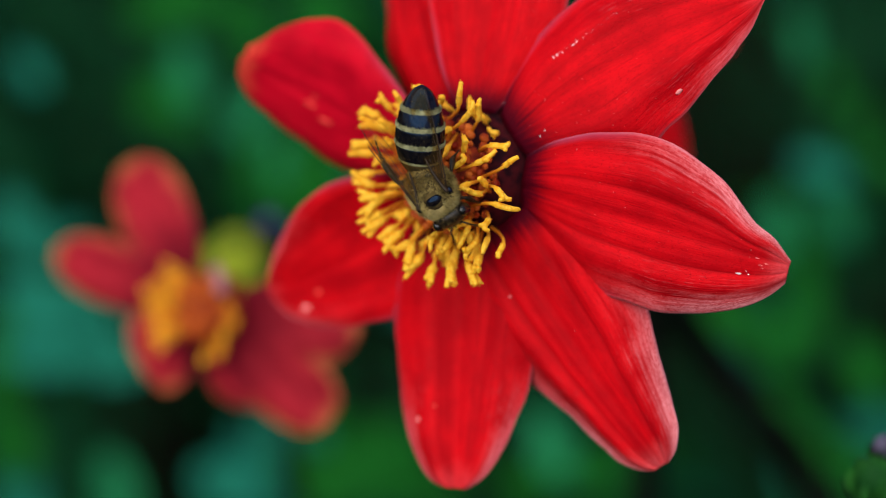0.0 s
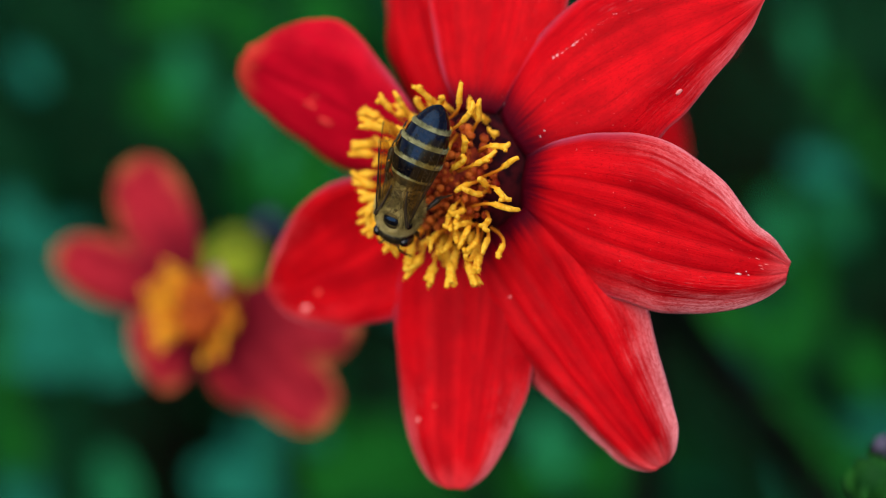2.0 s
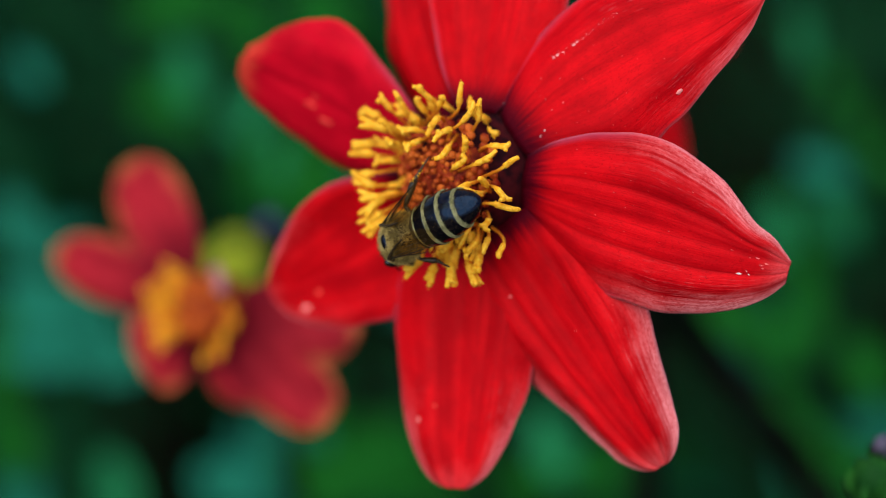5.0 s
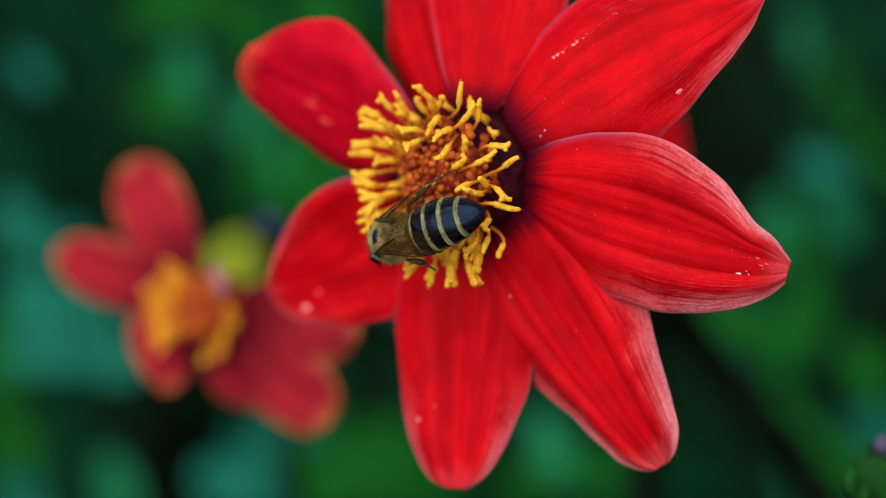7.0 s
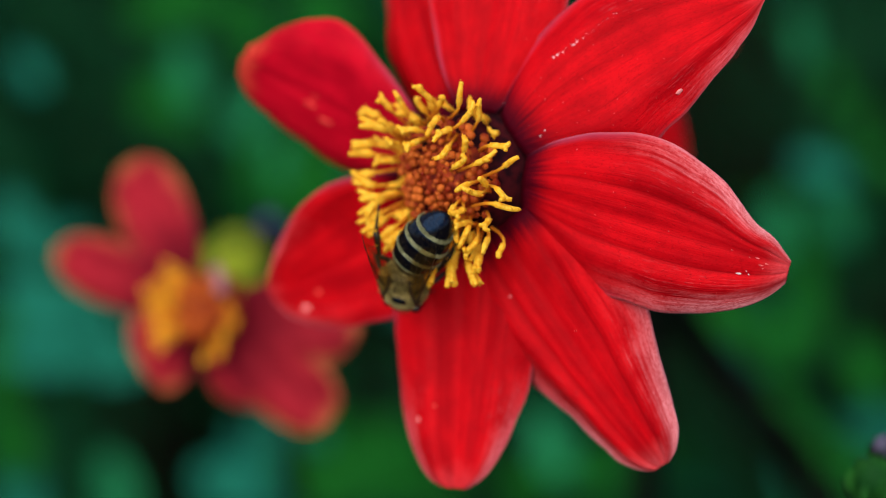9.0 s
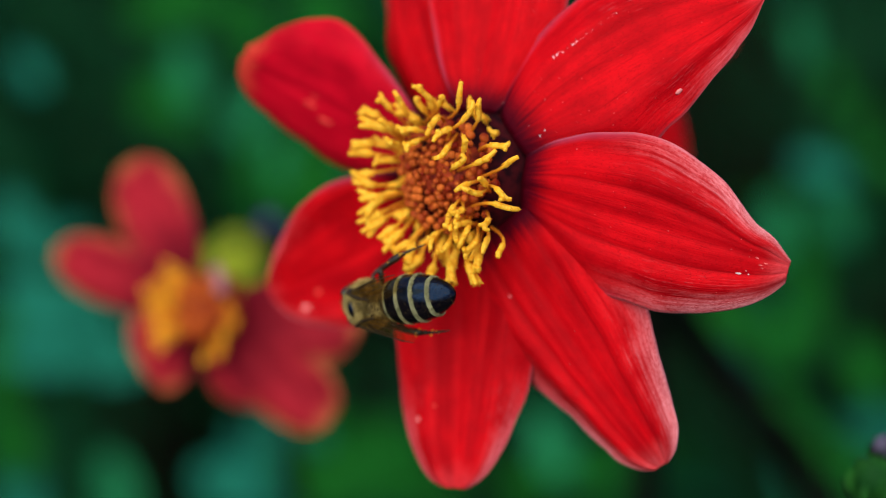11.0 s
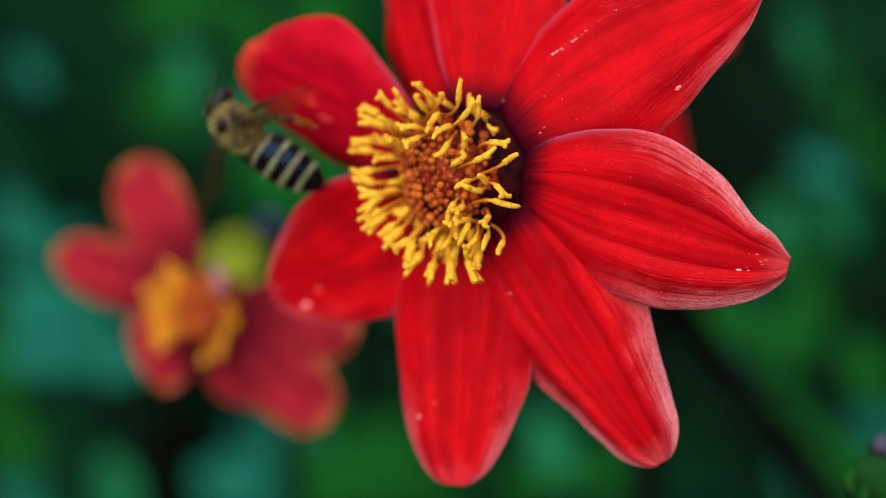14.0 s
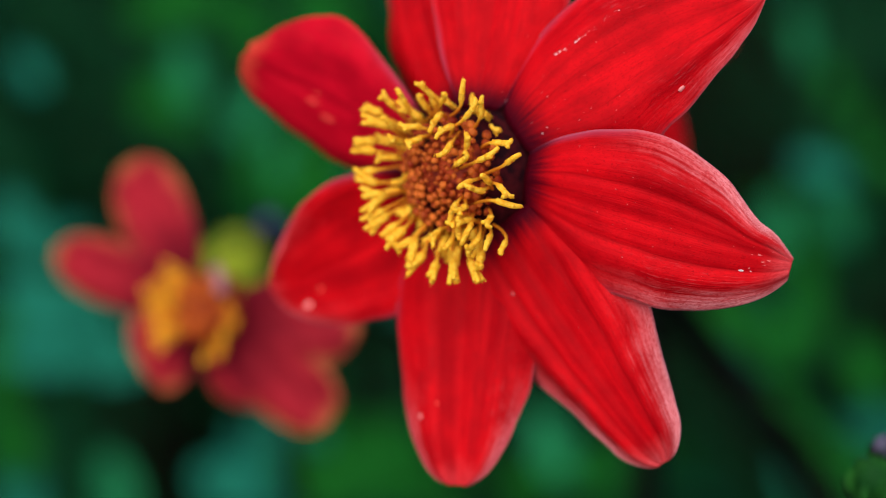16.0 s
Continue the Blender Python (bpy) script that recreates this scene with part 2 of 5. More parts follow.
mottled(BUD_GREEN, (0.006, 0.05, 0.008), (0.022, 0.12, 0.016), 500, 0.2, 0.0002)
LIME = material("lime_bud", (0.30, 0.38, 0.03), 0.6, 0.05)
mottled(LIME, (0.17, 0.26, 0.010), (0.38, 0.40, 0.03), 300)
PINK = material("pale_pink_floret", (0.42, 0.17, 0.18), 0.6, 0.3)
WING = bpy.data.materials.new("wing_membrane")
WING.use_nodes = True
_n, _l, _b = nodes_of(WING)
_b.inputs["Base Color"].default_value = (0.16, 0.09, 0.03, 1)
_b.inputs["Roughness"].default_value = 0.22
_t = _n.new("ShaderNodeBsdfTransparent")
_t.inputs["Color"].default_value = (0.88, 0.76, 0.54, 1)
_m = _n.new("ShaderNodeMixShader")
_m.inputs[0].default_value = 0.07
_l.new(_t.outputs[0], _m.inputs[1])
_l.new(_b.outputs[0], _m.inputs[2])
_l.new(_m.outputs[0], _n["Material Output"].inputs["Surface"])


# ---------------------------------------------------------------- mesh helpers
def mesh_of(name, verts, faces, mat, uvs=None, smooth=True):
    me = bpy.data.meshes.new(name)
    me.from_pydata([tuple(v) for v in verts], [], faces)
    if uvs is not None:
        layer = me.uv_layers.new(name="UVMap")
        for lp in me.loops:
            layer.data[lp.index].uv = uvs[lp.vertex_index]
    if smooth:
        me.polygons.foreach_set("use_smooth", [True] * len(me.polygons))
    me.materials.append(mat)
    me.update()
    return me


def part(name, me, parent, m=None, label=""):
    ob = new(name, me)
    ob.parent = parent
    if m is not None:
        ob.matrix_basis = m
    return tagged(ob, label)


def thing(name, m, label, category, group="", kind=""):
    ob = new(name)
    ob.empty_display_size = 0.005
    ob.matrix_basis = m
    return tagged(ob, label, category, group, kind)


def tube(points, radii, sides=8, closed=True):
    """A tube along points, all in millimetres. Returns verts in metres and faces."""
    pts = [Vector(p) for p in points]
    verts, faces = [], []
    up = Vector((0.13, 0.31, 0.94))
    for i, p in enumerate(pts):
        d = (pts[min(i + 1, len(pts) - 1)] - pts[max(i - 1, 0)]).normalized()
        a = d.cross(up)
        if a.length < 1e-4:
            a = d.cross(Vector((1, 0, 0)))
        a.normalize()
        b = d.cross(a)
        up = a.cross(d)
        for k in range(sides):
            w = 2 * math.pi * k / sides
            verts.append((p + (a * math.cos(w) + b * math.sin(w)) * radii[i]) * MM)
    for i in range(len(pts) - 1):
        for k in range(sides):
            k2 = (k + 1) % sides
            faces.append((i * sides + k, i * sides + k2, (i + 1) * sides + k2, (i + 1) * sides + k))
    if closed:
        faces.append(tuple(range(sides))[::-1])
        faces.append(tuple(range((len(pts) - 1) * sides, len(pts) * sides)))
    return verts, faces


def joined(pieces):
    verts, faces = [], []
    for v, f in pieces:
        k = len(verts)
        verts += list(v)
        faces += [tuple(i + k for i in q) for q in f]
    return verts, faces


def blob(cx, cy, cz, rx, ry, rz, seg=16, rings=10, rough=0.0, seed=0):
    """A rounded body, in millimetres."""
    verts, faces = [], []
    for i in range(rings + 1):
        th = math.pi * i / rings
        for k in range(seg):
            ph = 2 * math.pi * k / seg
            d = Vector((math.cos(th), math.sin(th) * math.cos(ph), math.sin(th) * math.sin(ph)))
            g = 1 + rough * noise.noise(d * 2.2 + Vector((seed, 0, 0)))
            verts.append(Vector((cx + d.x * rx * g, cy + d.y * ry * g, cz + d.z * rz * g)) * MM)
    for i in range(rings):
        for k in range(seg):
            k2 = (k + 1) % seg
            faces.append((i * seg + k, (i + 1) * seg + k, (i + 1) * seg + k2, i * seg + k2))
    return verts, faces


def bent(points, steps=14):
    """A smooth line through points."""
    pts = [Vector(p) for p in points]
    pts = [pts[0] * 2 - pts[1]] + pts + [pts[-1] * 2 - pts[-2]]
    out = []
    for i in range(1, len(pts) - 2):
        a, b, c, d = pts[i - 1:i + 3]
        for k in range(steps):
            t = k / steps
            out.append(0.5 * ((2 * b) + (c - a) * t + (2 * a - 5 * b + 4 * c - d) * t * t
                              + (3 * b - a - 3 * c + d) * t ** 3))
    out.append(pts[-2])
    return out


# ---------------------------------------------------------------- ground
def ground():
    n_ = 60
    verts, faces = [], []
    for i in range(n_ + 1):
        for j in range(n_ + 1):
            u, v = (i / n_ * 2 - 1), (j / n_ * 2 - 1)
            x, y = 400 * u * abs(u) ** 5 + 1.5 * u, 400 * v * abs(v) ** 5 + 1.5 * v
            near = max(0.0, 1 - math.hypot(x, y) / 4)
            verts.append((x, y, -0.02 + 0.02 * near * noise.noise(Vector((x * 6, y * 6, 0)))))
    for i in range(n_):
        for j in range(n_):
            a = i * (n_ + 1) + j
            faces.append((a, a + n_ + 1, a + n_ + 2, a + 1))
    tagged(new("ground", mesh_of("ground", verts, faces, SOIL)), "garden soil under the plants, near black from shade painted into its colour", "ground", kind="structure")


ground()


# ---------------------------------------------------------------- flower parts
FLANK_AT = (0.0, 0.30, 0.52, 0.70, 0.84, 0.93, 1.0)


def petal_line(azimuth, rise, curl, length, width, grow, taper, drift, roll, cup, skew=0.0, start=5.6, seed=0, ridge=0.09, blunt=0.0, flat=0.0, sink=0.0, crease=0.03, ragged=0.0, ripple=0.007, flanks=None, rim=0.0):
    """The shape of a ray petal round the flower's axis (z): a function of u (-1 to 1 across) and s (0 to 1 along), in
    millimetres. Angles in degrees. flanks: how much fuller than the plain outline each side is, at the stretches of FLANK_AT."""
    az, a0, k, dr, ro = (radians(v) for v in (azimuth, rise, curl, drift, roll))
    rad = Vector((math.cos(az), math.sin(az), 0))
    tan = Vector((-math.sin(az), math.cos(az), 0))
    axis = Vector((0, 0, 1))
    peak = grow / (grow + taper) * 1.10 - 0.10
    top = (peak + 0.10) ** grow * (1 - peak) ** taper
    steps = 80
    mids = [Vector((start, 0, 0))]
    for i in range(1, steps + 1):
        q = i / steps
        al, lt = a0 + k * q, dr * q
        mids.append(mids[-1] + Vector((math.cos(al) * math.cos(lt), math.sin(al), math.sin(lt))) * (length / steps))

    def fuller(s):
        if not flanks:
            return 1.0, 1.0
        i = min(max(sum(s >= v for v in FLANK_AT) - 1, 0), len(FLANK_AT) - 2)
        q = (s - FLANK_AT[i]) / (FLANK_AT[i + 1] - FLANK_AT[i])
        q = q * q * (3 - 2 * q)
        return [1 + (row[i] * (1 - q) + row[i + 1] * q) for row in flanks]

    def at(u, s):
        if blunt:
            s *= 1 - blunt * (1 + ragged * noise.noise(Vector((u * 4.0, 0.7, seed))) + 0.5 * ragged * noise.noise(Vector((u * 11.0, 2.7, seed))))
        al, lt = a0 + k * s, dr * s
        i = min(int(s * steps), steps - 1)
        c = mids[i].lerp(mids[i + 1], s * steps - i)
        f = width * ((s + 0.10) ** grow * max(1 - s, 0) ** taper) / top
        if s > peak:
            f *= max((1 - s) / (1 - peak), 1e-4) ** (taper * skew * max(-1.0, min(1.0, u * 5)))
        lower, upper = fuller(s)
        w = max(0.0, min(1.0, u * 1.5 + 0.5))
        g = f * (lower * (1 - w) + upper * w)
        nor = -math.sin(al) * rad + math.cos(al) * axis
        side = math.cos(ro) * tan + math.sin(ro) * nor
        out = -math.sin(ro) * tan + math.cos(ro) * nor
        side = side * math.cos(lt) - rad * math.sin(lt)
        au = abs(u)
        fold = math.exp(-((au - 0.55) / 0.17) ** 2) * min(1, 3 * s) * ridge + rim * math.exp(-((au - 0.80) / 0.13) ** 2) * min(1, 3 * s)
        groove = -0.03 * math.exp(-(u / 0.10) ** 2) - crease * (1 if u < 0 else 0.7) * math.exp(-((au - 0.36) / 0.05) ** 2) * min(1, 4 * s)
        groove -= 0.25 * crease * (math.exp(-((u - 0.17) / 0.035) ** 2) + math.exp(-((u + 0.20) / 0.035) ** 2)) * min(1, 3 * s)
        wave = 0.06 * noise.noise(Vector((u * 2.0, s * 3.0, seed * 7.3))) * (0.4 + au)
        fine = ripple * (math.sin(u * 34 + 1.5 * noise.noise(Vector((u * 3, s * 2, seed)))) + 0.6 * math.sin(u * 61 + 2.0 * noise.noise(Vector((u * 5, s * 2, seed + 9)))))
        lift = (-cup * au ** 2.3 + flat * max(u, 0) ** 2.3 + fold + groove + wave + fine) * f
        edge = 1 + 0.025 * noise.noise(Vector((s * 9, u * 2, seed * 3.1)))
        return rad * c.x + axis * c.y + tan * c.z + side * (g * u * edge) + out * lift - axis * sink

    return at


def petal_mesh(at, mat):
    ns, nu = 56, 48
    verts, uvs, faces = [], [], []
    for i in range(ns + 1):
        s = 1 - (1 - i / ns) ** 1.35
        for j in range(nu + 1):
            verts.append(at(2 * j / nu - 1, s) * MM)
            uvs.append((j / nu, s))
    for i in range(ns):
        for j in range(nu):
            a = i * (nu + 1) + j
            faces.append((a, a + nu + 1, a + nu + 2, a + 1))
    return mesh_of("petal", verts, faces, mat, uvs)


def grain(petal, at, u, s, size, seed=0, mat=None, stretch=1.5):
    """A fleck of dust, dried sap or painted glint that lies on a petal."""
    p = at(u, s)
    q = (at(u, min(s + 0.02, 0.99)) - p).normalized()
    w = (at(min(u + 0.03, 0.99), s) - p).normalized()
    n_ = q.cross(w).normalized()
    if n_.z < 0:
        n_ = -n_
    v, f = blob(0, 0, 0, size * stretch, size, min(size * 0.35, 0.10), 9, 6, 0.5, seed)
    turn = Matrix((q, n_.cross(q), n_)).transposed()
    part("dust_grain", mesh_of("dust_grain", [(turn @ x) + (p + n_ * 0.14) * MM for x in v], f, mat or DUST), petal, label="small pale fleck")


def add_petal(flower, me, label=""):
    ob = part("petal", me, flower, label=label)
    sol = ob.modifiers.new("thickness", "SOLIDIFY")
    sol.thickness, sol.offset = 0.00022, 0.0
    return ob


def floret_mesh(root, tip, seed, bulk=1.0, flare=0.0, bend=0.0, mat=None):
    """A disc floret that has opened: a thin tube, a thicker crumbly yellow head, and two curled arms at its end; flare
    opens the head into a small ragged cup, bend bows the whole to its right."""
    rnd = random.Random(seed)
    a, b = Vector(root), Vector(tip)
    d = b - a
    b = a + d * (1 - (0.75 + 0.35 * flare) / d.length)
    side = d.cross(VIEWED).normalized()
    over = side.cross(d).normalized()
    flat = (d - VIEWED * d.dot(VIEWED)).length
    bow = side * flat * bend
    sag = over * d.length * rnd.uniform(0.02, 0.12) + side * d.length * rnd.uniform(-0.03, 0.03)
    line = bent([a, a + d * 0.30 + sag * 0.7 + bow * 0.8, a + d * 0.62 + sag + bow, b], 6)
    head = rnd.uniform(1.5, 2.2) / d.length
    radii = []
    for i in range(len(line)):
        q = i / (len(line) - 1)
        swell = min(1.0, max(0.0, (q - (1 - head)) / 0.09))
        end = max(0.0, (q - 0.86) / 0.14)
        radii.append((0.16 + 0.15 * swell + 0.14 * flare * swell) * (1 - (0.22 - 0.30 * flare) * end) * rnd.uniform(0.93, 1.08) * bulk)
    pieces = [tube(line, radii, 8)]
    d2 = (line[-1] - line[-4]).normalized()
    twist = rnd.uniform(0, math.pi)
    arms = []
    signs = (-1, 1) if rnd.random() < 0.72 else (rnd.choice((-1, 1)),)
    for sign, turn in [(sg, twist) for sg in signs] + ([(1, twist + 1.2), (-1, twist + 1.9)] if flare else []):
        across = side * math.cos(turn) + over * math.sin(turn)
        ln = rnd.uniform(0.40, 0.85) * (1 + 0.5 * flare)
        w = across * sign * ln
        hook = rnd.uniform(-0.25, 0.35)
        arm = bent([line[-2], line[-1] + d2 * ln * 0.5 + w * 0.28, line[-1] + d2 * ln * (0.7 - hook + 0.5 * flare) + w * (0.85 - 0.5 * flare)], 4)
        wide = [(0.30 - 0.11 * i / (len(arm) - 1)) * (1 + 0.25 * flare) * bulk ** 0.5 for i in range(len(arm))]
        pieces.append(tube(arm, wide, 7))
        arms.append((arm, wide))
    first = int(len(line) * (1 - head))

    # crumbs of pollen that stand off the head
    def crumb(p, r):
        o = Vector([rnd.gauss(0, 1) for _ in range(3)]).normalized()
        g = rnd.uniform(0.04, 0.07)
        q = p + o * (r - 0.01)
        pieces.append(blob(q.x, q.y, q.z, g, g, g, 5, 3))

    for _ in range(64):
        i = rnd.randrange(max(first, 1), len(line))
        crumb(line[i].lerp(line[i - 1], rnd.random()), radii[i])
    for arm, wide in arms:
        for _ in range(18):
            i = rnd.randrange(1, len(arm))
            crumb(arm[i], wide[i])
    verts, faces = joined(pieces)
    return mesh_of("disc_floret", verts, faces, mat or YELLOW, [(0, 0.5 + ((p / MM - a).dot(d) / d.length_squared - (1 - head)) * 2.5) for p in verts])


def dome(radius, height, mat, seed=0):
    verts, faces = [], []
    seg, rings = 40, 16
    for i in range(rings + 1):
        q = i / rings
        r = radius * math.cos(q * math.pi / 2) ** 0.8
        z = -1.5 + (height + 1.5) * math.sin(q * math.pi / 2)
        for k in range(seg):
            w = 2 * math.pi * k / seg
            g = 1 + 0.04 * noise.noise(Vector((math.cos(w) * 3, math.sin(w) * 3, q * 4 + seed)))
            verts.append((r * g * math.cos(w) * MM, r * g * math.sin(w) * MM, z * MM))
    for i in range(rings):
        for k in range(seg):
            k2 = (k + 1) % seg
            faces.append((i * seg + k, i * seg + k2, (i + 1) * seg + k2, (i + 1) * seg + k))
    return mesh_of("disc", verts, faces, mat)


def buds(flower, radius, height, count, size, mat):
    """Unopened florets on the dome, in a sunflower spiral."""
    shapes = []
    for k in range(3):
        v, f = blob(0, 0, 0.25, size, size * 0.92, size * 0.95, 9, 6, 0.2, k)
        shapes.append(mesh_of("floret_bud", v, f, mat))
    for i in range(count):
        q = math.sqrt((i + 0.5) / count)
        w = i * 2.39996
        r = radius * q
        z = height * math.sqrt(max(0.0, 1 - (r / 6.3) ** 2)) + 0.28 * math.sin(i * 3.3)
        w += 0.06 * math.sin(i * 5.1)
        r += 0.08 * math.sin(i * 2.3)
        nrm = Vector((r * math.cos(w) / 40, r * math.sin(w) / 40, z / 27)).normalized()
        big = (0.8 + 0.45 * q) * (1 + 0.25 * math.sin(i * 7.7))
        m = Matrix.Translation(Vector((r * math.cos(w), r * math.sin(w), z)) * MM) @ nrm.to_track_quat("Z", "Y").to_matrix().to_4x4() @ Matrix.Diagonal((big, big, big, 1))
        part("floret_bud", shapes[i % 3], flower, m)


def axis_frame(theta, psi):
    """The turn of a flower that faces theta degrees to the left of the viewer and psi up."""
    th, ps = radians(theta), radians(psi)
    n_ = Vector((-math.sin(th) * math.cos(ps), math.sin(ps), math.cos(th) * math.cos(ps)))
    e1 = Vector((math.cos(th), 0, math.sin(th)))
    e1 = (e1 - n_ * e1.dot(n_)).normalized()
    e2 = n_.cross(e1)
    return TILTED @ Matrix((e1, e2, n_)).transposed()


# opened florets, by the side of the disc on which they stand: root (degrees, radius), tip (degrees, radius), bend, and
# kind (0 slim, 1 stout, 2 flared)
NORTH = [
    (135, 6.0, 95, 8.3, 0.36, 0), (138, 6.0, 114, 8.3, -0.03, 0), (139, 6.0, 128, 9.3, -0.01, 0), (111, 5.4, 73, 7.5, 0.09, 0), (106, 3.7, 120, 5.0, 0.04, 0),
    (111, 3.8, 122, 3.2, -0.04, 0), (147, 6.0, 139, 4.8, -0.19, 0), (153, 6.0, 132, 7.1, -0.08, 0), (93, 4.9, 63, 8.4, 0.2, 0), (96, 3.7, 48, 7.9, 0.1, 0),
    (55, 4.4, 49, 8.6, 0.11, 0), (81, 3.1, 64, 4.4, 0.83, 0), (68, 3.9, 34, 2.8, -0.01, 0), (35, 1.8, 35, 5.9, 0.09, 0), (92, 4.7, 78, 4.5, 0.39, 0)]
WEST = [
    (152, 6.0, 142, 10.5, 0.05, 2), (156, 6.0, 143, 8.7, 0.05, 2), (162, 6.0, 160, 9.4, 0.06, 2), (165, 6.0, 165, 9.5, -0.03, 2), (174, 6.0, 180, 9.4, -0.01, 2),
    (-174, 6.0, -177, 8.6, -0.08, 2), (-165, 6.0, -166, 7.6, -0.04, 2), (-162, 6.0, -159, 8.0, 0.06, 2), (-158, 6.0, -152, 8.7, -0.02, 2), (-154, 6.0, -147, 9.0, -0.01, 2),
    (-145, 6.0, -136, 8.1, 0.02, 2), (-141, 6.0, -129, 8.1, -0.03, 2)]
SOUTH = [
    (-121, 5.0, -123, 8.3, -0.03, 1), (-129, 6.0, -111, 8.4, 0.06, 2), (-123, 6.0, -106, 8.9, -0.03, 2), (-112, 6.0, -96, 9.6, -0.0, 2), (-90, 4.8, -88, 5.7, 0.1, 0),
    (-89, 4.6, -83, 7.3, -0.15, 0), (-100, 6.0, -82, 9.7, -0.01, 2), (-88, 6.0, -69, 10.3, -0.0, 2), (-72, 6.0, -64, 9.6, -0.11, 1), (-59, 5.1, -62, 8.0, -0.11, 0),
    (-56, 4.3, -58, 6.9, -0.04, 0), (-76, 5.0, -62, 6.3, 0.29, 0), (-58, 5.8, -49, 8.5, -0.22, 0), (-54, 6.0, -49, 9.9, -0.23, 0), (-45, 2.9, -56, 4.5, 0.09, 0),
    (-58, 4.4, -63, 5.1, 0.01, 0), (-61, 5.5, -53, 5.3, 0.12, 0)]
EAST = [
    (-42, 5.0, -38, 7.5, -0.2, 0), (-49, 3.9, -19, 9.1, -0.08, 0), (-16, 3.8, -14, 8.4, -0.14, 0), (-14, 4.6, -17, 4.7, -0.15, 0), (-6, 4.2, -15, 4.0, 0.02, 0),
    (-20, 4.7, 0, 5.9, 0.07, 0), (-51, 2.9, -45, 5.0, -0.24, 0), (17, 1.2, 17, 5.0, 0.05, 0), (11, 1.9, 13, 7.1, -0.02, 0), (30, 4.2, 17, 8.7, -0.04, 0),
    (-5, 3.7, 9, 9.1, 0.01, 0)]
VIEWED = Vector((0.57, 0.07, 0.82))       # the way in which the florets' bends show


def polar(deg, r, h):
    return Vector((r * math.cos(radians(deg)), r * math.sin(radians(deg)), h))


FLOWER_AT = spot(2.57, 6.939, -7.0)
FLOWER_POSE = Matrix.Translation(FLOWER_AT) @ axis_frame(35, -4).to_4x4()


# the large flower's petals: azimuth, rise, curl, length, width, grow, taper, drift, roll, cup, skew
PETALS = (
    (160.566, -11.648, 23.277, 23.988, 7.416, 0.998, 0.676, -9.65, -20.497, 0.246, -0.218),
    (115.242, -7.447, -31.127, 22.971, 6.215, 0.708, 0.571, 10.694, -3.578, 0.272, -0.059),
    (82.887, -7.057, -22.078, 21.143, 7.257, 1.065, 0.706, 8.901, 3.46, 0.299, 0.0),
    (35.295, -3.503, -31.609, 26.494, 7.452, 0.958, 0.933, -12.982, -0.478, 0.26, -0.117),
    (-13.982, 4.797, -29.822, 26.712, 7.607, 0.874, 0.863, -5.4, 7.245, 0.173, 0.269),
    (-58.523, -4.579, -14.971, 26.298, 7.655, 0.187, 0.462, -2.614, -1.971, 0.258, 0.069),
    (-96.85, 0.612, 1.935, 23.553, 8.159, 0.157, 0.436, 4.707, -6.949, 0.231, 0.191),
    (-149.17, -2.958, -12.749, 24.557, 6.877, 0.637, 0.757, -19.862, -9.618, -0.14, -0.01))
FLANKS = (
    ((0.0, -0.019, 0.133, 0.081, 0.005, -0.159, -0.075), (0.0, -0.068, 0.027, -0.102, -0.124, -0.037, -0.008)),
    ((0.0, 0.0, 0.0, 0.0, 0.0, 0.0, 0.0), (0.0, 0.001, -0.024, -0.073, 0.081, 0.032, 0.016)),
    ((0.0, -0.009, -0.065, -0.02, -0.008, -0.003, -0.002), (0.0, -0.11, -0.051, -0.02, -0.008, -0.003, -0.002)),
    ((0.0, 0.156, -0.049, -0.088, -0.005, 0.143, 0.035), (0.0, 0.0, 0.0, 0.0, 0.0, 0.0, 0.0)),
    ((0.0, 0.063, 0.034, 0.005, -0.003, 0.025, 0.009), (0.0, -0.031, 0.005, 0.012, -0.155, 0.106, -0.004)),
    ((0.0, 0.05, 0.0, -0.11, -0.07, 0.05, 0.074), (0.0, 0.021, 0.046, -0.075, -0.057, 0.06, 0.105)),
    ((0.0, -0.005, -0.034, -0.018, 0.0, -0.001, 0.028), (0.0, -0.033, -0.067, -0.035, 0.013, 0.029, 0.001)),
    ((0.0, 0.019, 0.02, 0.001, -0.006, -0.007, -0.011), (0.0, 0.06, -0.067, -0.074, -0.058, 0.04, 0.029)))
RIDGES = (0.02, 0.05, 0.05, 0.06, 0.07, 0.11, 0.06, 0.02)
CREASES = (0.0, 0.012, 0.012, 0.012, 0.035, 0.03, 0.012, 0.0)
RIPPLES = (0.001, 0.002, 0.002, 0.0015, 0.0015, 0.0015, 0.001, 0.001)
BLUNT = (0.035, 0, 0, 0.006, 0.02, 0.004, 0.003, 0)
RIMS = (0.02, 0, 0.02, 0, 0, 0, 0.02, 0.07)


def large_petal(k):
    return petal_line(*PETALS[k], seed=k + 1, ridge=RIDGES[k], blunt=BLUNT[k], ragged=0.6 if k == 0 else 0.0, ripple=RIPPLES[k], crease=CREASES[k],
                      flat=0.30 if k == 2 else 0.0, sink=0.7 if k == 1 else 0.0, flanks=FLANKS[k], rim=RIMS[k])


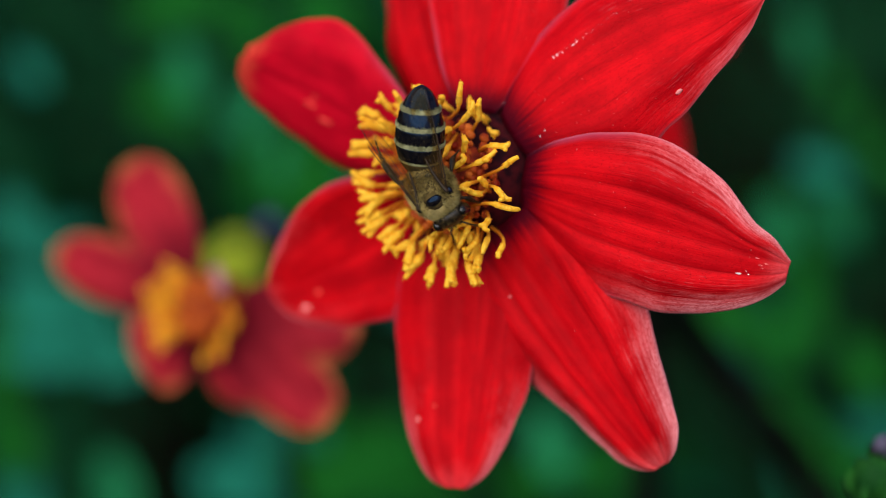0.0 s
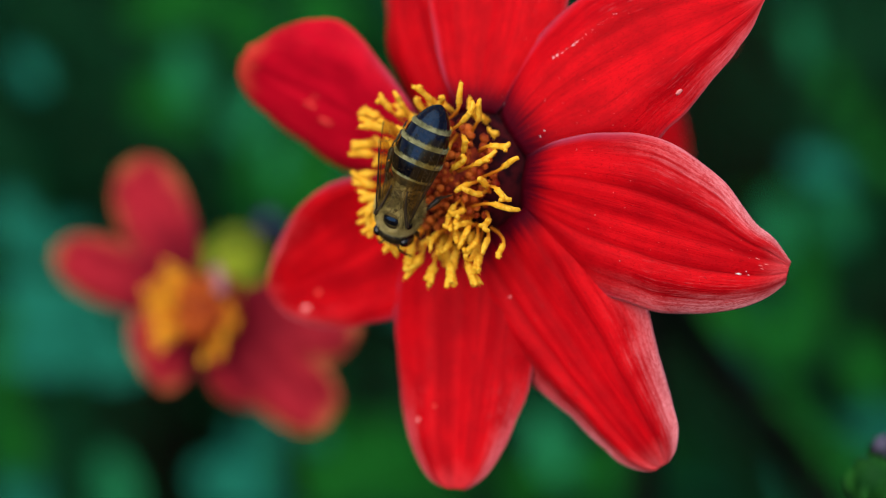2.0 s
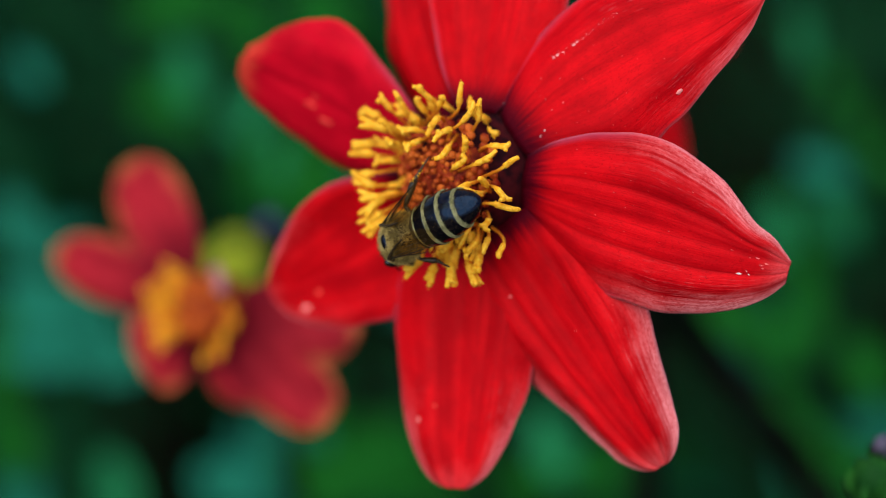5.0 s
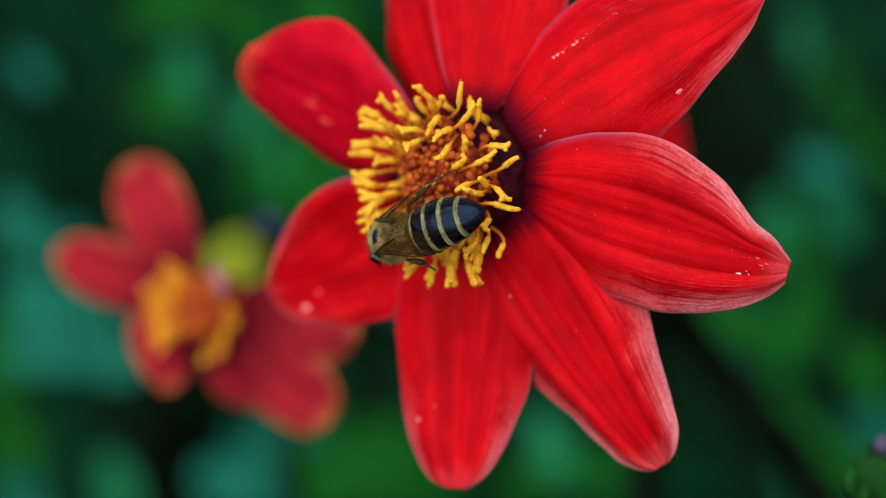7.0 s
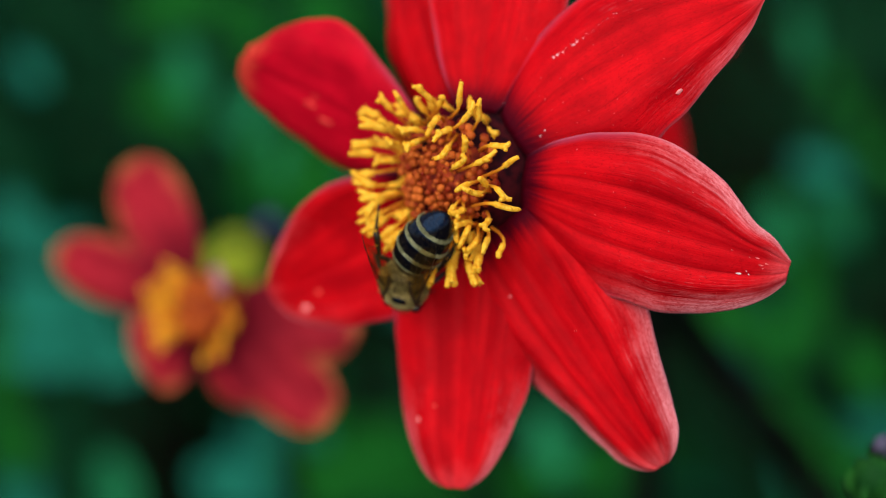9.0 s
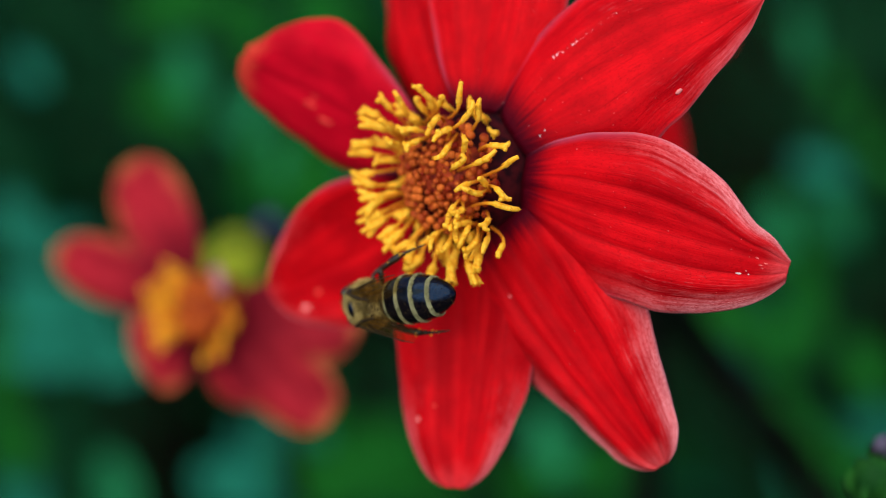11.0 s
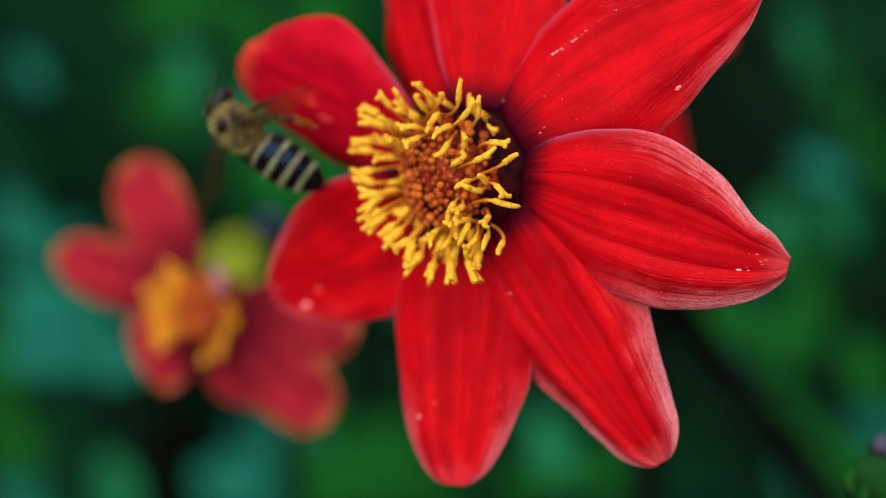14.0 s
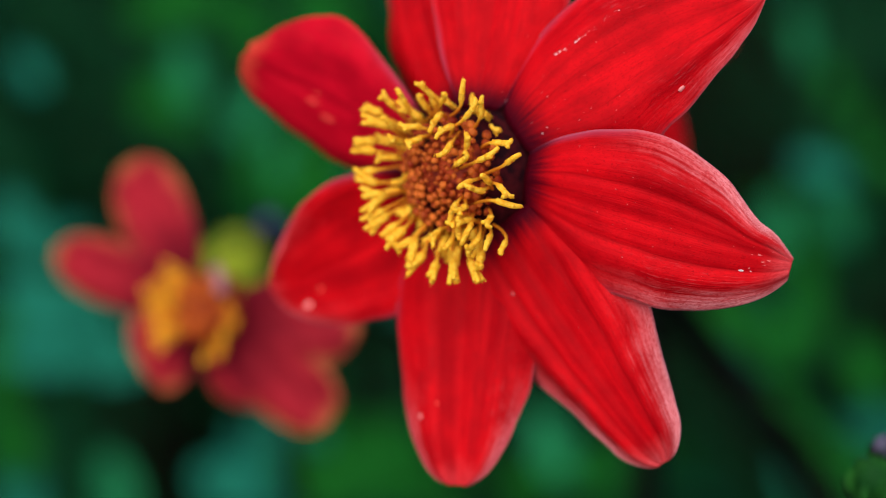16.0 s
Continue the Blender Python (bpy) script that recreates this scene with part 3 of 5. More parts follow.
def large_flower():
    fl = thing("dahlia_flower", FLOWER_POSE, "open red single dahlia with golden yellow disc on dark stem", "flower")
    # dust, dried sap, bleached spots and a painted glint on the petals: across, along, size
    crust = [(0.53, 0.274, 0.10), (0.52, 0.29, 0.07), (0.49, 0.31, 0.05), (0.47, 0.355, 0.07), (0.47, 0.37, 0.05), (0.50, 0.53, 0.035)]
    rnd = random.Random(2)
    for i in range(40):
        q = 0.27 + 0.26 * i / 40
        crust.append((0.475 + 0.9 * (q - 0.41) ** 2 * 3 + rnd.gauss(0, 0.018), q + rnd.uniform(-0.006, 0.006), rnd.choice((0.010, 0.013, 0.018, 0.026))))
    pink_dots = {
        3: ((0.43, 0.20), (0.23, 0.257), (0.05, 0.323), (0.36, 0.158), (-0.08, 0.224), (0.12, 0.175), (-0.08, 0.175), (-0.32, 0.29), (-0.49, 0.364),
            (-0.40, 0.232), (-0.43, 0.15), (-0.29, 0.603), (-0.58, 0.339), (-0.38, 0.397)),
        4: ((-0.49, 0.43), (-0.16, 0.422), (-0.16, 0.372), (-0.16, 0.554), (-0.27, 0.529), (-0.01, 0.578), (-0.08, 0.306), (0.45, 0.249), (0.36, 0.306),
            (0.47, 0.422), (0.75, 0.249), (0.77, 0.191), (-0.77, 0.595), (0.27, 0.364), (0.12, 0.414), (0.32, 0.825), (-0.08, 0.866), (-0.01, 0.80)),
        2: ((-0.80, 0.109), (-0.62, 0.331), (-0.77, 0.339)), 5: ((-0.25, 0.339), (0.1, 0.45), (0.3, 0.30))}
    spots = {3: ((-0.32, 0.117, 0.05, DUST, 1.2), (-0.40, 0.092, 0.06, DUST, 1.2), (-0.75, 0.595, 0.20, PALE_SPOT, 1.8)),
             4: ((-0.34, 0.842, 0.13, DUST, 2.0), (-0.34, 0.875, 0.05, DUST, 1.5), (-0.29, 0.866, 0.03, DUST, 1.5), (-0.05, 0.891, 0.035, PALE_SPOT, 5.0),
                 (-0.16, 0.908, 0.035, PALE_SPOT, 5.0), (-0.12, 0.924, 0.035, PALE_SPOT, 5.0), (-0.20, 0.915, 0.03, PALE_SPOT, 4.0)),
             5: ((-0.38, 0.224, 0.09, PALE_SPOT, 1.3),), 6: ((-0.66, 0.743, 0.22, PALE_SPOT, 1.2), (-0.38, 0.685, 0.14, BLEACH_AND_GLINT, 1.3)),
             # petal 7: the glint near its tip laid on as pale spots
             7: ((0.62, 0.784, 0.34, PALE_SPOT, 1.6), (0.66, 0.80, 0.20, PALE_SPOT, 2.0), (0.32, 0.694, 0.26, BLEACH_AND_GLINT, 1.5)),
             0: ((0.12, 0.628, 0.22, BLEACH_AND_GLINT, 3.0), (0.25, 0.554, 0.26, BLEACH_AND_GLINT, 3.0), (-0.01, 0.628, 0.12, BLEACH_AND_GLINT, 2.4)), 2: ((-0.95, 0.05, 0.05, DUST, 1.3),)}
    for k in range(8):
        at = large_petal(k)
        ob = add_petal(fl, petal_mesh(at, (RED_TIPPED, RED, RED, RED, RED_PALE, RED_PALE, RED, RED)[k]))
        for n_, (u, q, size, mat, long) in enumerate(spots.get(k, ())):
            grain(ob, at, u, q, size, n_, mat, long)
        for n_, (u, q) in enumerate(pink_dots.get(k, ())):
            grain(ob, at, u, q, rnd.uniform(0.022, 0.042), n_, SPECK, 1.2)
        for n_, (u, q, size) in enumerate(crust if k == 3 else ()):
            grain(ob, at, u, q, size, n_, DUST, rnd.uniform(1.0, 2.2))
        if 2 <= k <= 5:
            for n_ in range(18):
                grain(ob, at, rnd.uniform(-0.8, 0.8), rnd.uniform(0.05, 0.95), rnd.uniform(0.014, 0.024), n_, SPECK)
    disc = part("disc", dome(5.7, 4.3, MAROON), fl, label="maroon foot of the flower centre")
    part("dome", dome(4.9, 5.2, DISC_RED), disc, label="orange-red dome")
    buds(fl, 5.0, 5.3, 165, 0.335, ORANGE)
    k = 0
    for row in (NORTH, WEST, SOUTH, EAST):
        for a, r, a2, r2, bend, kind in row:
            k += 1
            root = polar(a, r, 5.2 * math.sqrt(max(0.05, 1 - (r / 6.9) ** 2)) - 0.2)
            tip = polar(a2, r2, 8.3 * math.sqrt(1 - (r2 / 13.6) ** 2))
            part("disc_floret", floret_mesh(root, tip, k, (0.95, 1.15, 1.05)[kind], (0.0, 0.2, 0.75)[kind], bend), fl)
    # shorter ones that stand between and below them
    rnd = random.Random(21)
    for i in range(26):
        a = 112 + 190 * i / 26 + rnd.uniform(-4, 4)
        r2 = rnd.uniform(6.6, 8.4)
        part("disc_floret", floret_mesh(polar(a, 5.4, rnd.uniform(0.8, 2.8)), polar(a + rnd.uniform(-8, 8), r2, rnd.uniform(2.2, 5.4)), 60 + i, rnd.uniform(0.85, 1.15), rnd.choice((0.0, 0.5, 0.7))), fl)
    for i in range(6):
        a = 40 + 60 * i / 6 + rnd.uniform(-5, 5)
        part("disc_floret", floret_mesh(polar(a, 5.4, rnd.uniform(0.6, 2.0)), polar(a + rnd.uniform(-8, 8), rnd.uniform(5.9, 6.9), rnd.uniform(2.4, 3.8)), 130 + i, 0.8), fl)
    part("receptacle", dome(6.6, -0.6, MAROON, 2), fl, label="dark maroon collar under the florets")
    # green calyx and stem behind
    v, f = blob(0, 0, -2.4, 5.2, 5.2, 2.2, 20, 10, 0.1)
    part("calyx", mesh_of("calyx", v, f, SEPAL), fl)
    inv = FLOWER_POSE.inverted()
    way = [spot(2.57, 6.939, -7.0) - (FLOWER_POSE.to_3x3() @ Vector((0, 0, 1))) * 4 * MM,
           spot(16.4, 2.2, -50), spot(31, -9.6, -110), spot(42, -22, -130), spot(51.6, -32.6, -150), spot(66, -66, -170), spot(68, -150, -200)]
    foot = spot(68, -150, -200)
    way.append(Vector((foot.x + 0.01, foot.y + 0.01, -0.01)))
    line = bent([(inv @ p) / MM for p in way], 10)
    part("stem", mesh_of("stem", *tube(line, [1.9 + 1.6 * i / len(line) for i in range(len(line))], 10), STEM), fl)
    return fl


flower = large_flower()


def small_flower():
    m = Matrix.Translation(spot(-25.6, -6.71, -58)) @ axis_frame(22, 4).to_4x4() @ Matrix.Diagonal((0.907, 0.907, 0.907, 1))
    fl = thing("dahlia_flower", m, "smaller red dahlia with orange petal edges, behind the large one", "flower")
    for row in ((124, 2, -14, 18.4, 4.9, 0.9, 0.42, 4, 0, 0.2), (162, 2, -8, 19.2, 4.0, 0.9, 0.5, 0, 0, 0.2),
                (-146, 4, -16, 7.8, 5.4, 0.5, 0.24, 0, 0, 0.2), (-40, 2, -20, 16.6, 4.9, 0.5, 0.36, 0, 0, 0.2),
                (-6, 0, -18, 15.4, 5.4, 0.6, 0.5, 0, 0, 0.2), (-66, -10, -30, 9.6, 4.2, 0.6, 0.5, 0, 0, 0.2)):
        add_petal(fl, petal_mesh(petal_line(*row, start=3.8, seed=row[0]), RED_EDGED))
    part("disc", dome(4.8, 3.7, DISC_RED, 3), fl, label="dark orange flower centre")
    rnd = random.Random(4)
    for i in range(46):
        a = 360 * i / 46 + rnd.uniform(-4, 4)
        if 10 < (a % 360) < 105 or 238 < (a % 360) < 285:
            continue
        r = rnd.uniform(5.0, 7.2)
        part("disc_floret", floret_mesh(polar(a, 4.0, 2.0), polar(a, r, rnd.uniform(3.7, 6.6)), 100 + i, 1.1, mat=OCHRE), fl)
    buds(fl, 3.4, 3.6, 36, 0.5, ORANGE)
    for i in range(16):
        a = rnd.uniform(112, 232)
        part("disc_floret", floret_mesh(polar(a, 2.6, 2.4), polar(a, rnd.uniform(3.0, 5.0), rnd.uniform(4.4, 5.6)), 160 + i, 1.1, mat=OCHRE), fl)
    for i in range(4):
        a = 40 + rnd.uniform(-25, 25)
        v, f = blob(*polar(a, rnd.uniform(3.2, 5.4), rnd.uniform(3.0, 5)), 0.8, 0.7, 0.6, 8, 6)
        part("withered_floret", mesh_of("withered_floret", v, f, PINK), fl)
    inv = m.inverted()
    way = [m @ Vector((0, 0, 0)), m @ Vector((0, 0, -0.010)), spot(-10, -10, -160), spot(0, -60, -230)]
    foot = way[-1]
    way.append(Vector((foot.x, foot.y + 0.01, -0.01)))
    line = bent([(inv @ p) / MM for p in way], 10)
    part("stem", mesh_of("stem", *tube(line, [1.3 + 1.2 * i / len(line) for i in range(len(line))], 8), STEM), fl)


small_flower()


def hidden_flower():
    m = Matrix.Translation(spot(22.3, 20.1, -52)) @ axis_frame(0, 0).to_4x4()
    fl = thing("dahlia_flower", m, "dark red dahlia almost hidden behind the large flower", "flower")
    for row in ((-80, 0, -10, 12.5, 2.2), (17, 0, -10, 7.0, 1.9), (60, 0, -20, 7.0, 3.0), (115, 0, -20, 7.0, 3.0), (165, 0, -20, 8.0, 3.0), (-130, 0, -20, 8.0, 3.0)):
        add_petal(fl, petal_mesh(petal_line(*row, 0.6, 0.5, 0, 0, 0.2, start=2.4, seed=row[0]), RED))
    part("disc", dome(2.8, 2.0, MAROON, 5), fl)
    inv = m.inverted()
    foot = spot(26, -20, -110)
    way = [m @ Vector((0, 0, -0.001)), m @ Vector((0.004, 0, -0.02)), foot, Vector((foot.x + 0.02, foot.y + 0.03, -0.012))]
    line = bent([(inv @ p) / MM for p in way], 10)
    part("stem", mesh_of("stem", *tube(line, [1.2 + 1.2 * i / len(line) for i in range(len(line))], 8), STEM), fl)


hidden_flower()


# ---------------------------------------------------------------- foliage
def leaf_mesh(seed, mat):
    """A toothed, pointed leaflet one metre long along +y, with a short stalk; scaled where it is placed."""
    rnd = random.Random(seed)
    ns, nu = 22, 10
    verts, uvs, faces = [], [], []
    wide = rnd.uniform(0.24, 0.32)
    fold = rnd.uniform(0.15, 0.5)
    droop = rnd.uniform(0.1, 0.45)
    for i in range(ns + 1):
        s = i / ns
        f = wide * (s + 0.02) ** 0.55 * (1 - s) ** 0.75 * 2.0 + 0.006
        tooth = 1 + 0.13 * ((s * 9) % 1.0) * (1 if 0.1 < s < 0.95 else 0)
        for j in range(nu + 1):
            u = 2 * j / nu - 1
            w = f * u * (tooth if abs(u) > 0.95 else 1)
            z = fold * abs(u) * f - droop * s * s * 0.5 + 0.03 * noise.noise(Vector((u * 2, s * 4, seed))) + 0.02 * math.sin(s * 28) * abs(u) * f / wide
            verts.append((w, s, z))
            uvs.append((j / nu, s))
    for i in range(ns):
        for j in range(nu):
            a = i * (nu + 1) + j
            faces.append((a, a + 1, a + nu + 2, a + nu + 1))
    return mesh_of("leaf", verts, faces, mat, uvs)


LEAVES = {m.name: [leaf_mesh(k + 10 * i, m) for k in range(4)] for i, m in enumerate((LEAF_TEAL, LEAF_GREEN, LEAF_SHADED, LEAF_LIT))}


# dark gaps between the plants, where the shoots stand apart: across, up, radius
GAPS = [(-28.5, -15.2, 5.8), (24, -9, 3.2), (26.5, -13.5, 3.8), (29, -18, 3.6), (26.5, 13.0, 5.5), (30, 8, 3.0), (-31, 12.0, 2.6), (38, -3.5, 4.0), (-7.5, -9, 3.6), (35.5, 19, 3.6)]


def bush(foot, shoots, chosen, count, box, seed, label, stretch=1.0):
    """A leafy plant: shoots rise from foot; leaflets sit on stalks that leave the nearest shoot."""
    rnd = random.Random(seed)
    base = Matrix.Translation(foot)
    b = thing("dahlia_plant", base, label, "plant", "dahlia plants")
    nodes_ = []
    for way in shoots:
        line = bent([(p - foot) / MM for p in [foot + (way[0] - foot) * 0.02] + list(way)], 12)
        part("stem", mesh_of("stem", *tube(line, [3.0 - 2.0 * i / len(line) for i in range(len(line))], 8), STALK), b)
        nodes_ += line[8:]
    chosen = [c for c in chosen if not any(math.hypot(c[0] * 250 / (250 - c[2]) - a, c[1] * 250 / (250 - c[2]) - b_) < r - 0.5 for a, b_, r in GAPS)]
    spots = list(chosen)
    # the third and fourth carry painted shade and painted light
    tones = ["leaf_blue_green", "leaf_green", "leaf_shaded_green", "leaf_lit_green"]
    for _ in range(count):
        z = rnd.uniform(*box[2])
        g = (250 - z) / 250
        x, y, size = rnd.uniform(*box[0]), rnd.uniform(*box[1]), rnd.uniform(11, 28) * stretch
        if any(math.hypot(x - a, y - b_) < r + 0.3 * size / g for a, b_, r in GAPS):
            continue
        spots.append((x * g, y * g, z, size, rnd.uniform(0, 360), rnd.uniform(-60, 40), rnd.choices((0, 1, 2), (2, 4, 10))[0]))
    for n_, (x, y, z, size, turn, tip, tone) in enumerate(spots):
        p = spot(x, y, z)
        # leaves lie open to the sky, leaning by tip degrees
        rot = Euler((radians(tip + rnd.uniform(-8, 8)), radians(rnd.uniform(-25, 25)), radians(turn if n_ >= len(chosen) else 0))).to_matrix().to_4x4()
        if n_ < len(chosen):
            rot = rot @ Matrix.Rotation(radians(turn), 4, "Z")
        m = Matrix.Translation(p - foot) @ rot @ Matrix.Diagonal((size * MM, size * MM, size * MM, 1)) @ Matrix.Translation((0, -0.5, 0))
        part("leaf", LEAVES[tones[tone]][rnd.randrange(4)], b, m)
        a = (m @ Vector((0, 0, 0))) / MM
        near = min(nodes_, key=lambda q: (q - a).length + 2 * max(0, q.z - a.z))
        part("leaf_stalk", mesh_of("leaf_stalk", *tube(bent([near, (near + a) / 2 + Vector((0, 0, -6)), a], 4), [0.55] * 9, 5), STALK), b)
    return b


def footing(x, z):
    p = spot(x, 0, z)
    return Vector((p.x, p.y, -0.012))


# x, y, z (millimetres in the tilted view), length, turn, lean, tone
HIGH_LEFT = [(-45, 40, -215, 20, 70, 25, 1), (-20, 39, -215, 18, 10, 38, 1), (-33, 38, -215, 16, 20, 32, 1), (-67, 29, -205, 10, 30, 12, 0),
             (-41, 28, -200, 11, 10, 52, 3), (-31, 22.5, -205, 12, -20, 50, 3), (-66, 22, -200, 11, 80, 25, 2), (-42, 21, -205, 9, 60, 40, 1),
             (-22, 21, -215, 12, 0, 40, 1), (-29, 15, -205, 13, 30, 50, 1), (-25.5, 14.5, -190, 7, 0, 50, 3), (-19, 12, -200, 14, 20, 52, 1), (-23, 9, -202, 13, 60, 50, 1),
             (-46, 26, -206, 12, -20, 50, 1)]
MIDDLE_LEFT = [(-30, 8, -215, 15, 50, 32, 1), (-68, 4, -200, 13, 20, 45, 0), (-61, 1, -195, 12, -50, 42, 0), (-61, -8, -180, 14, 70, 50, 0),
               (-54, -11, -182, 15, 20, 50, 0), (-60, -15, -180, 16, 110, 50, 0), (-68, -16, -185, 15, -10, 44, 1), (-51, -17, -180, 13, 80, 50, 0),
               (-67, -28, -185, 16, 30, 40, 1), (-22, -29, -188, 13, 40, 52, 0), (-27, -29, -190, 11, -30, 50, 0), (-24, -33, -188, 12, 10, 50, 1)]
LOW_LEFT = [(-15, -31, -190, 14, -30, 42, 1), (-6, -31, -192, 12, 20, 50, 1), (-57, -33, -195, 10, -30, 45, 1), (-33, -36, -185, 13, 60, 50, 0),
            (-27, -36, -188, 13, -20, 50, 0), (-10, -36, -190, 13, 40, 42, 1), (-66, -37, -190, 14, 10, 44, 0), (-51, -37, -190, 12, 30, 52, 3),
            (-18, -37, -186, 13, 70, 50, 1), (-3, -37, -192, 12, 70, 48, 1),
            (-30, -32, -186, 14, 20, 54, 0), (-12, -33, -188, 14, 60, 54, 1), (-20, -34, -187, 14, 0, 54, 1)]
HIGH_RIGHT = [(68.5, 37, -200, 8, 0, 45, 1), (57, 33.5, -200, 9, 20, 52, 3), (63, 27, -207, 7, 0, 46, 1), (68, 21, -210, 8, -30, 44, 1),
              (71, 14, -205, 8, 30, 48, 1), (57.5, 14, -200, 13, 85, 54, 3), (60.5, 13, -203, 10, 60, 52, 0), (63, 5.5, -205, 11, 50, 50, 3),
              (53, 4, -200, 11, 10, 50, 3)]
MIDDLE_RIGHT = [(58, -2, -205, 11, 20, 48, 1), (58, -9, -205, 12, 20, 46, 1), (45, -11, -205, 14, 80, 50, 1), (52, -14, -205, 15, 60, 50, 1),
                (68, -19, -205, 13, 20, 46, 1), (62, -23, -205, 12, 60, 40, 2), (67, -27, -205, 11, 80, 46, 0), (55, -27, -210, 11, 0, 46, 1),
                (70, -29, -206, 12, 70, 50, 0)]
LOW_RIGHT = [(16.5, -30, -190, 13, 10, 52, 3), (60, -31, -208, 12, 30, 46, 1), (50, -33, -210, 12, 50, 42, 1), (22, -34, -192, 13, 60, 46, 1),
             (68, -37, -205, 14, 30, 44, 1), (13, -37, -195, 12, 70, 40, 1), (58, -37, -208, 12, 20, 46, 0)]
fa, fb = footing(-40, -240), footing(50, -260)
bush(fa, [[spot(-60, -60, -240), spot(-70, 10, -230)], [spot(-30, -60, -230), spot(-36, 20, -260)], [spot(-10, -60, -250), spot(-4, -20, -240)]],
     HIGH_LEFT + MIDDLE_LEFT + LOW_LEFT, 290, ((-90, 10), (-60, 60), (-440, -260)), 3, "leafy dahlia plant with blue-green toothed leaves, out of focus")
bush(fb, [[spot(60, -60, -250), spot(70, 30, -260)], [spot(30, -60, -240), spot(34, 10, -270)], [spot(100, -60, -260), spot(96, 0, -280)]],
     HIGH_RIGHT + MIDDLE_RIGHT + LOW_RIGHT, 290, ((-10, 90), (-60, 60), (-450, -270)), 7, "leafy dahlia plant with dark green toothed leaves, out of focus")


def bed(count, seed):
    """Low leaves all over the flower bed, in one mesh."""
    rnd = random.Random(seed)
    verts, uvs, faces = [], [], []
    grid = [(u, q) for q in (0.0, 0.18, 0.42, 0.70, 1.0) for u in (-1, 0, 1)]
    for _ in range(count):
        x, y = rnd.uniform(-1.3, 1.3), rnd.uniform(-0.9, 1.7)
        turn = math.atan2(y - 0.35, x)
        if math.hypot(x / 1.25, (y - 0.35) / 1.2) > 1 + 0.3 * noise.noise(Vector((math.cos(turn) * 1.6, math.sin(turn) * 1.6, 4.0))):
            continue
        # thinned and lowered behind the tall plants, to keep the gaps dark
        behind = abs(x) < 0.26 and y > 0.25
        if behind and rnd.random() < 0.85:
            continue
        z = rnd.uniform(0.0, 0.03 if behind else 0.30)
        size = rnd.uniform(0.04, 0.085)
        m = Matrix.Translation((x, y, z)) @ Euler((rnd.uniform(-0.6, 0.7), rnd.uniform(-0.5, 0.5), rnd.uniform(0, 6.28))).to_matrix().to_4x4()
        k = len(verts)
        for u, q in grid:
            w = 0.30 * (q + 0.03) ** 0.55 * (1.0 - q) ** 0.7 * 2 * u
            verts.append(m @ (Vector((w, q, 0.35 * abs(w) - 0.25 * q * q)) * size))
            uvs.append((0.5 + 0.5 * u, q))
        for i in range(4):
            for j in range(2):
                a = k + 3 * i + j
                faces.append((a, a + 1, a + 4, a + 3))
    tagged(new("dahlia_foliage", mesh_of("dahlia_foliage", verts, faces, LEAF_BED, uvs)), "low dahlia leaves covering the flower bed, near black from painted shade", "foliage", kind="stuff")


bed(11000, 31)

fc = footing(0, -480)
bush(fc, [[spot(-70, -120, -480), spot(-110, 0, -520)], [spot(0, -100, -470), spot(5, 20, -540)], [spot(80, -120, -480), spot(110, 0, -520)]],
     [], 290, ((-95, 95), (-62, 62), (-640, -450)), 13, "dense dahlia foliage near the soil, most leaves darkened with painted shade", 1.5)


def flower_bud(at, foot, colour, size, label, cup=SEPAL):
    """A closed bud: an egg of folded petals in a cup of sepals, on a thin stem."""
    b = thing("flower_bud", Matrix.Translation(at), label, "flower bud", "flower buds")
    v, f = blob(0, 0, 0, size, size * 0.85, size * 0.85, 14, 9, 0.15, 2)
    part("bud", mesh_of("bud", [Vector((p.y, p.z, p.x)) for p in v], f, colour), b)
    for k in range(6):
        w = k * math.pi / 3
        line = [Vector((math.cos(w) * size * q, math.sin(w) * size * q, z * size)) for q, z in ((0.2, -1.02), (0.75, -0.75), (0.98, -0.1), (0.85, 0.45))]
        part("sepal", mesh_of("sepal", *tube(bent(line, 4), [size * q for q in (0.1, 0.16, 0.2, 0.22, 0.24, 0.25, 0.25, 0.24, 0.22, 0.18, 0.14, 0.1, 0.03)], 6), cup), b)
    way = [Vector((0, 0, -0.98 * size)), (foot - at) / MM * 0.35 + Vector((4, 3, 0)), (foot - at) / MM]
    line = bent(way, 10)
    part("stem", mesh_of("stem", *tube(line, [0.9 + 0.8 * i / len(line) for i in range(len(line))], 7), STEM), b)


def ground_below(p, dx=0.0, dy=0.0):
    return Vector((p.x + dx, p.y + dy, -0.012))


p = spot(-30.4, -2.0, -165)
flower_bud(p, ground_below(p, 0.0, 0.03), LIME, 4.1, "fat yellow-green dahlia bud behind the smaller flower", LIME)
p = spot(-21.2, 2.9, -95)
flower_bud(p, ground_below(p, 0.01, 0.04), PURPLE, 1.6, "small dark purple flower bud on a thin stem", STEM)
p = spot(41.2, -21.9, -20)
flower_bud(p, ground_below(p, 0.04, 0.03), BUD_GREEN, 2.4, "closed green flower bud on a thin stem", BUD_GREEN)
p = spot(42.2, -18.9, -20)
flower_bud(p, ground_below(p, 0.05, 0.03), LILAC, 1.3, "tiny greyish purple bud beside a green one", STEM)


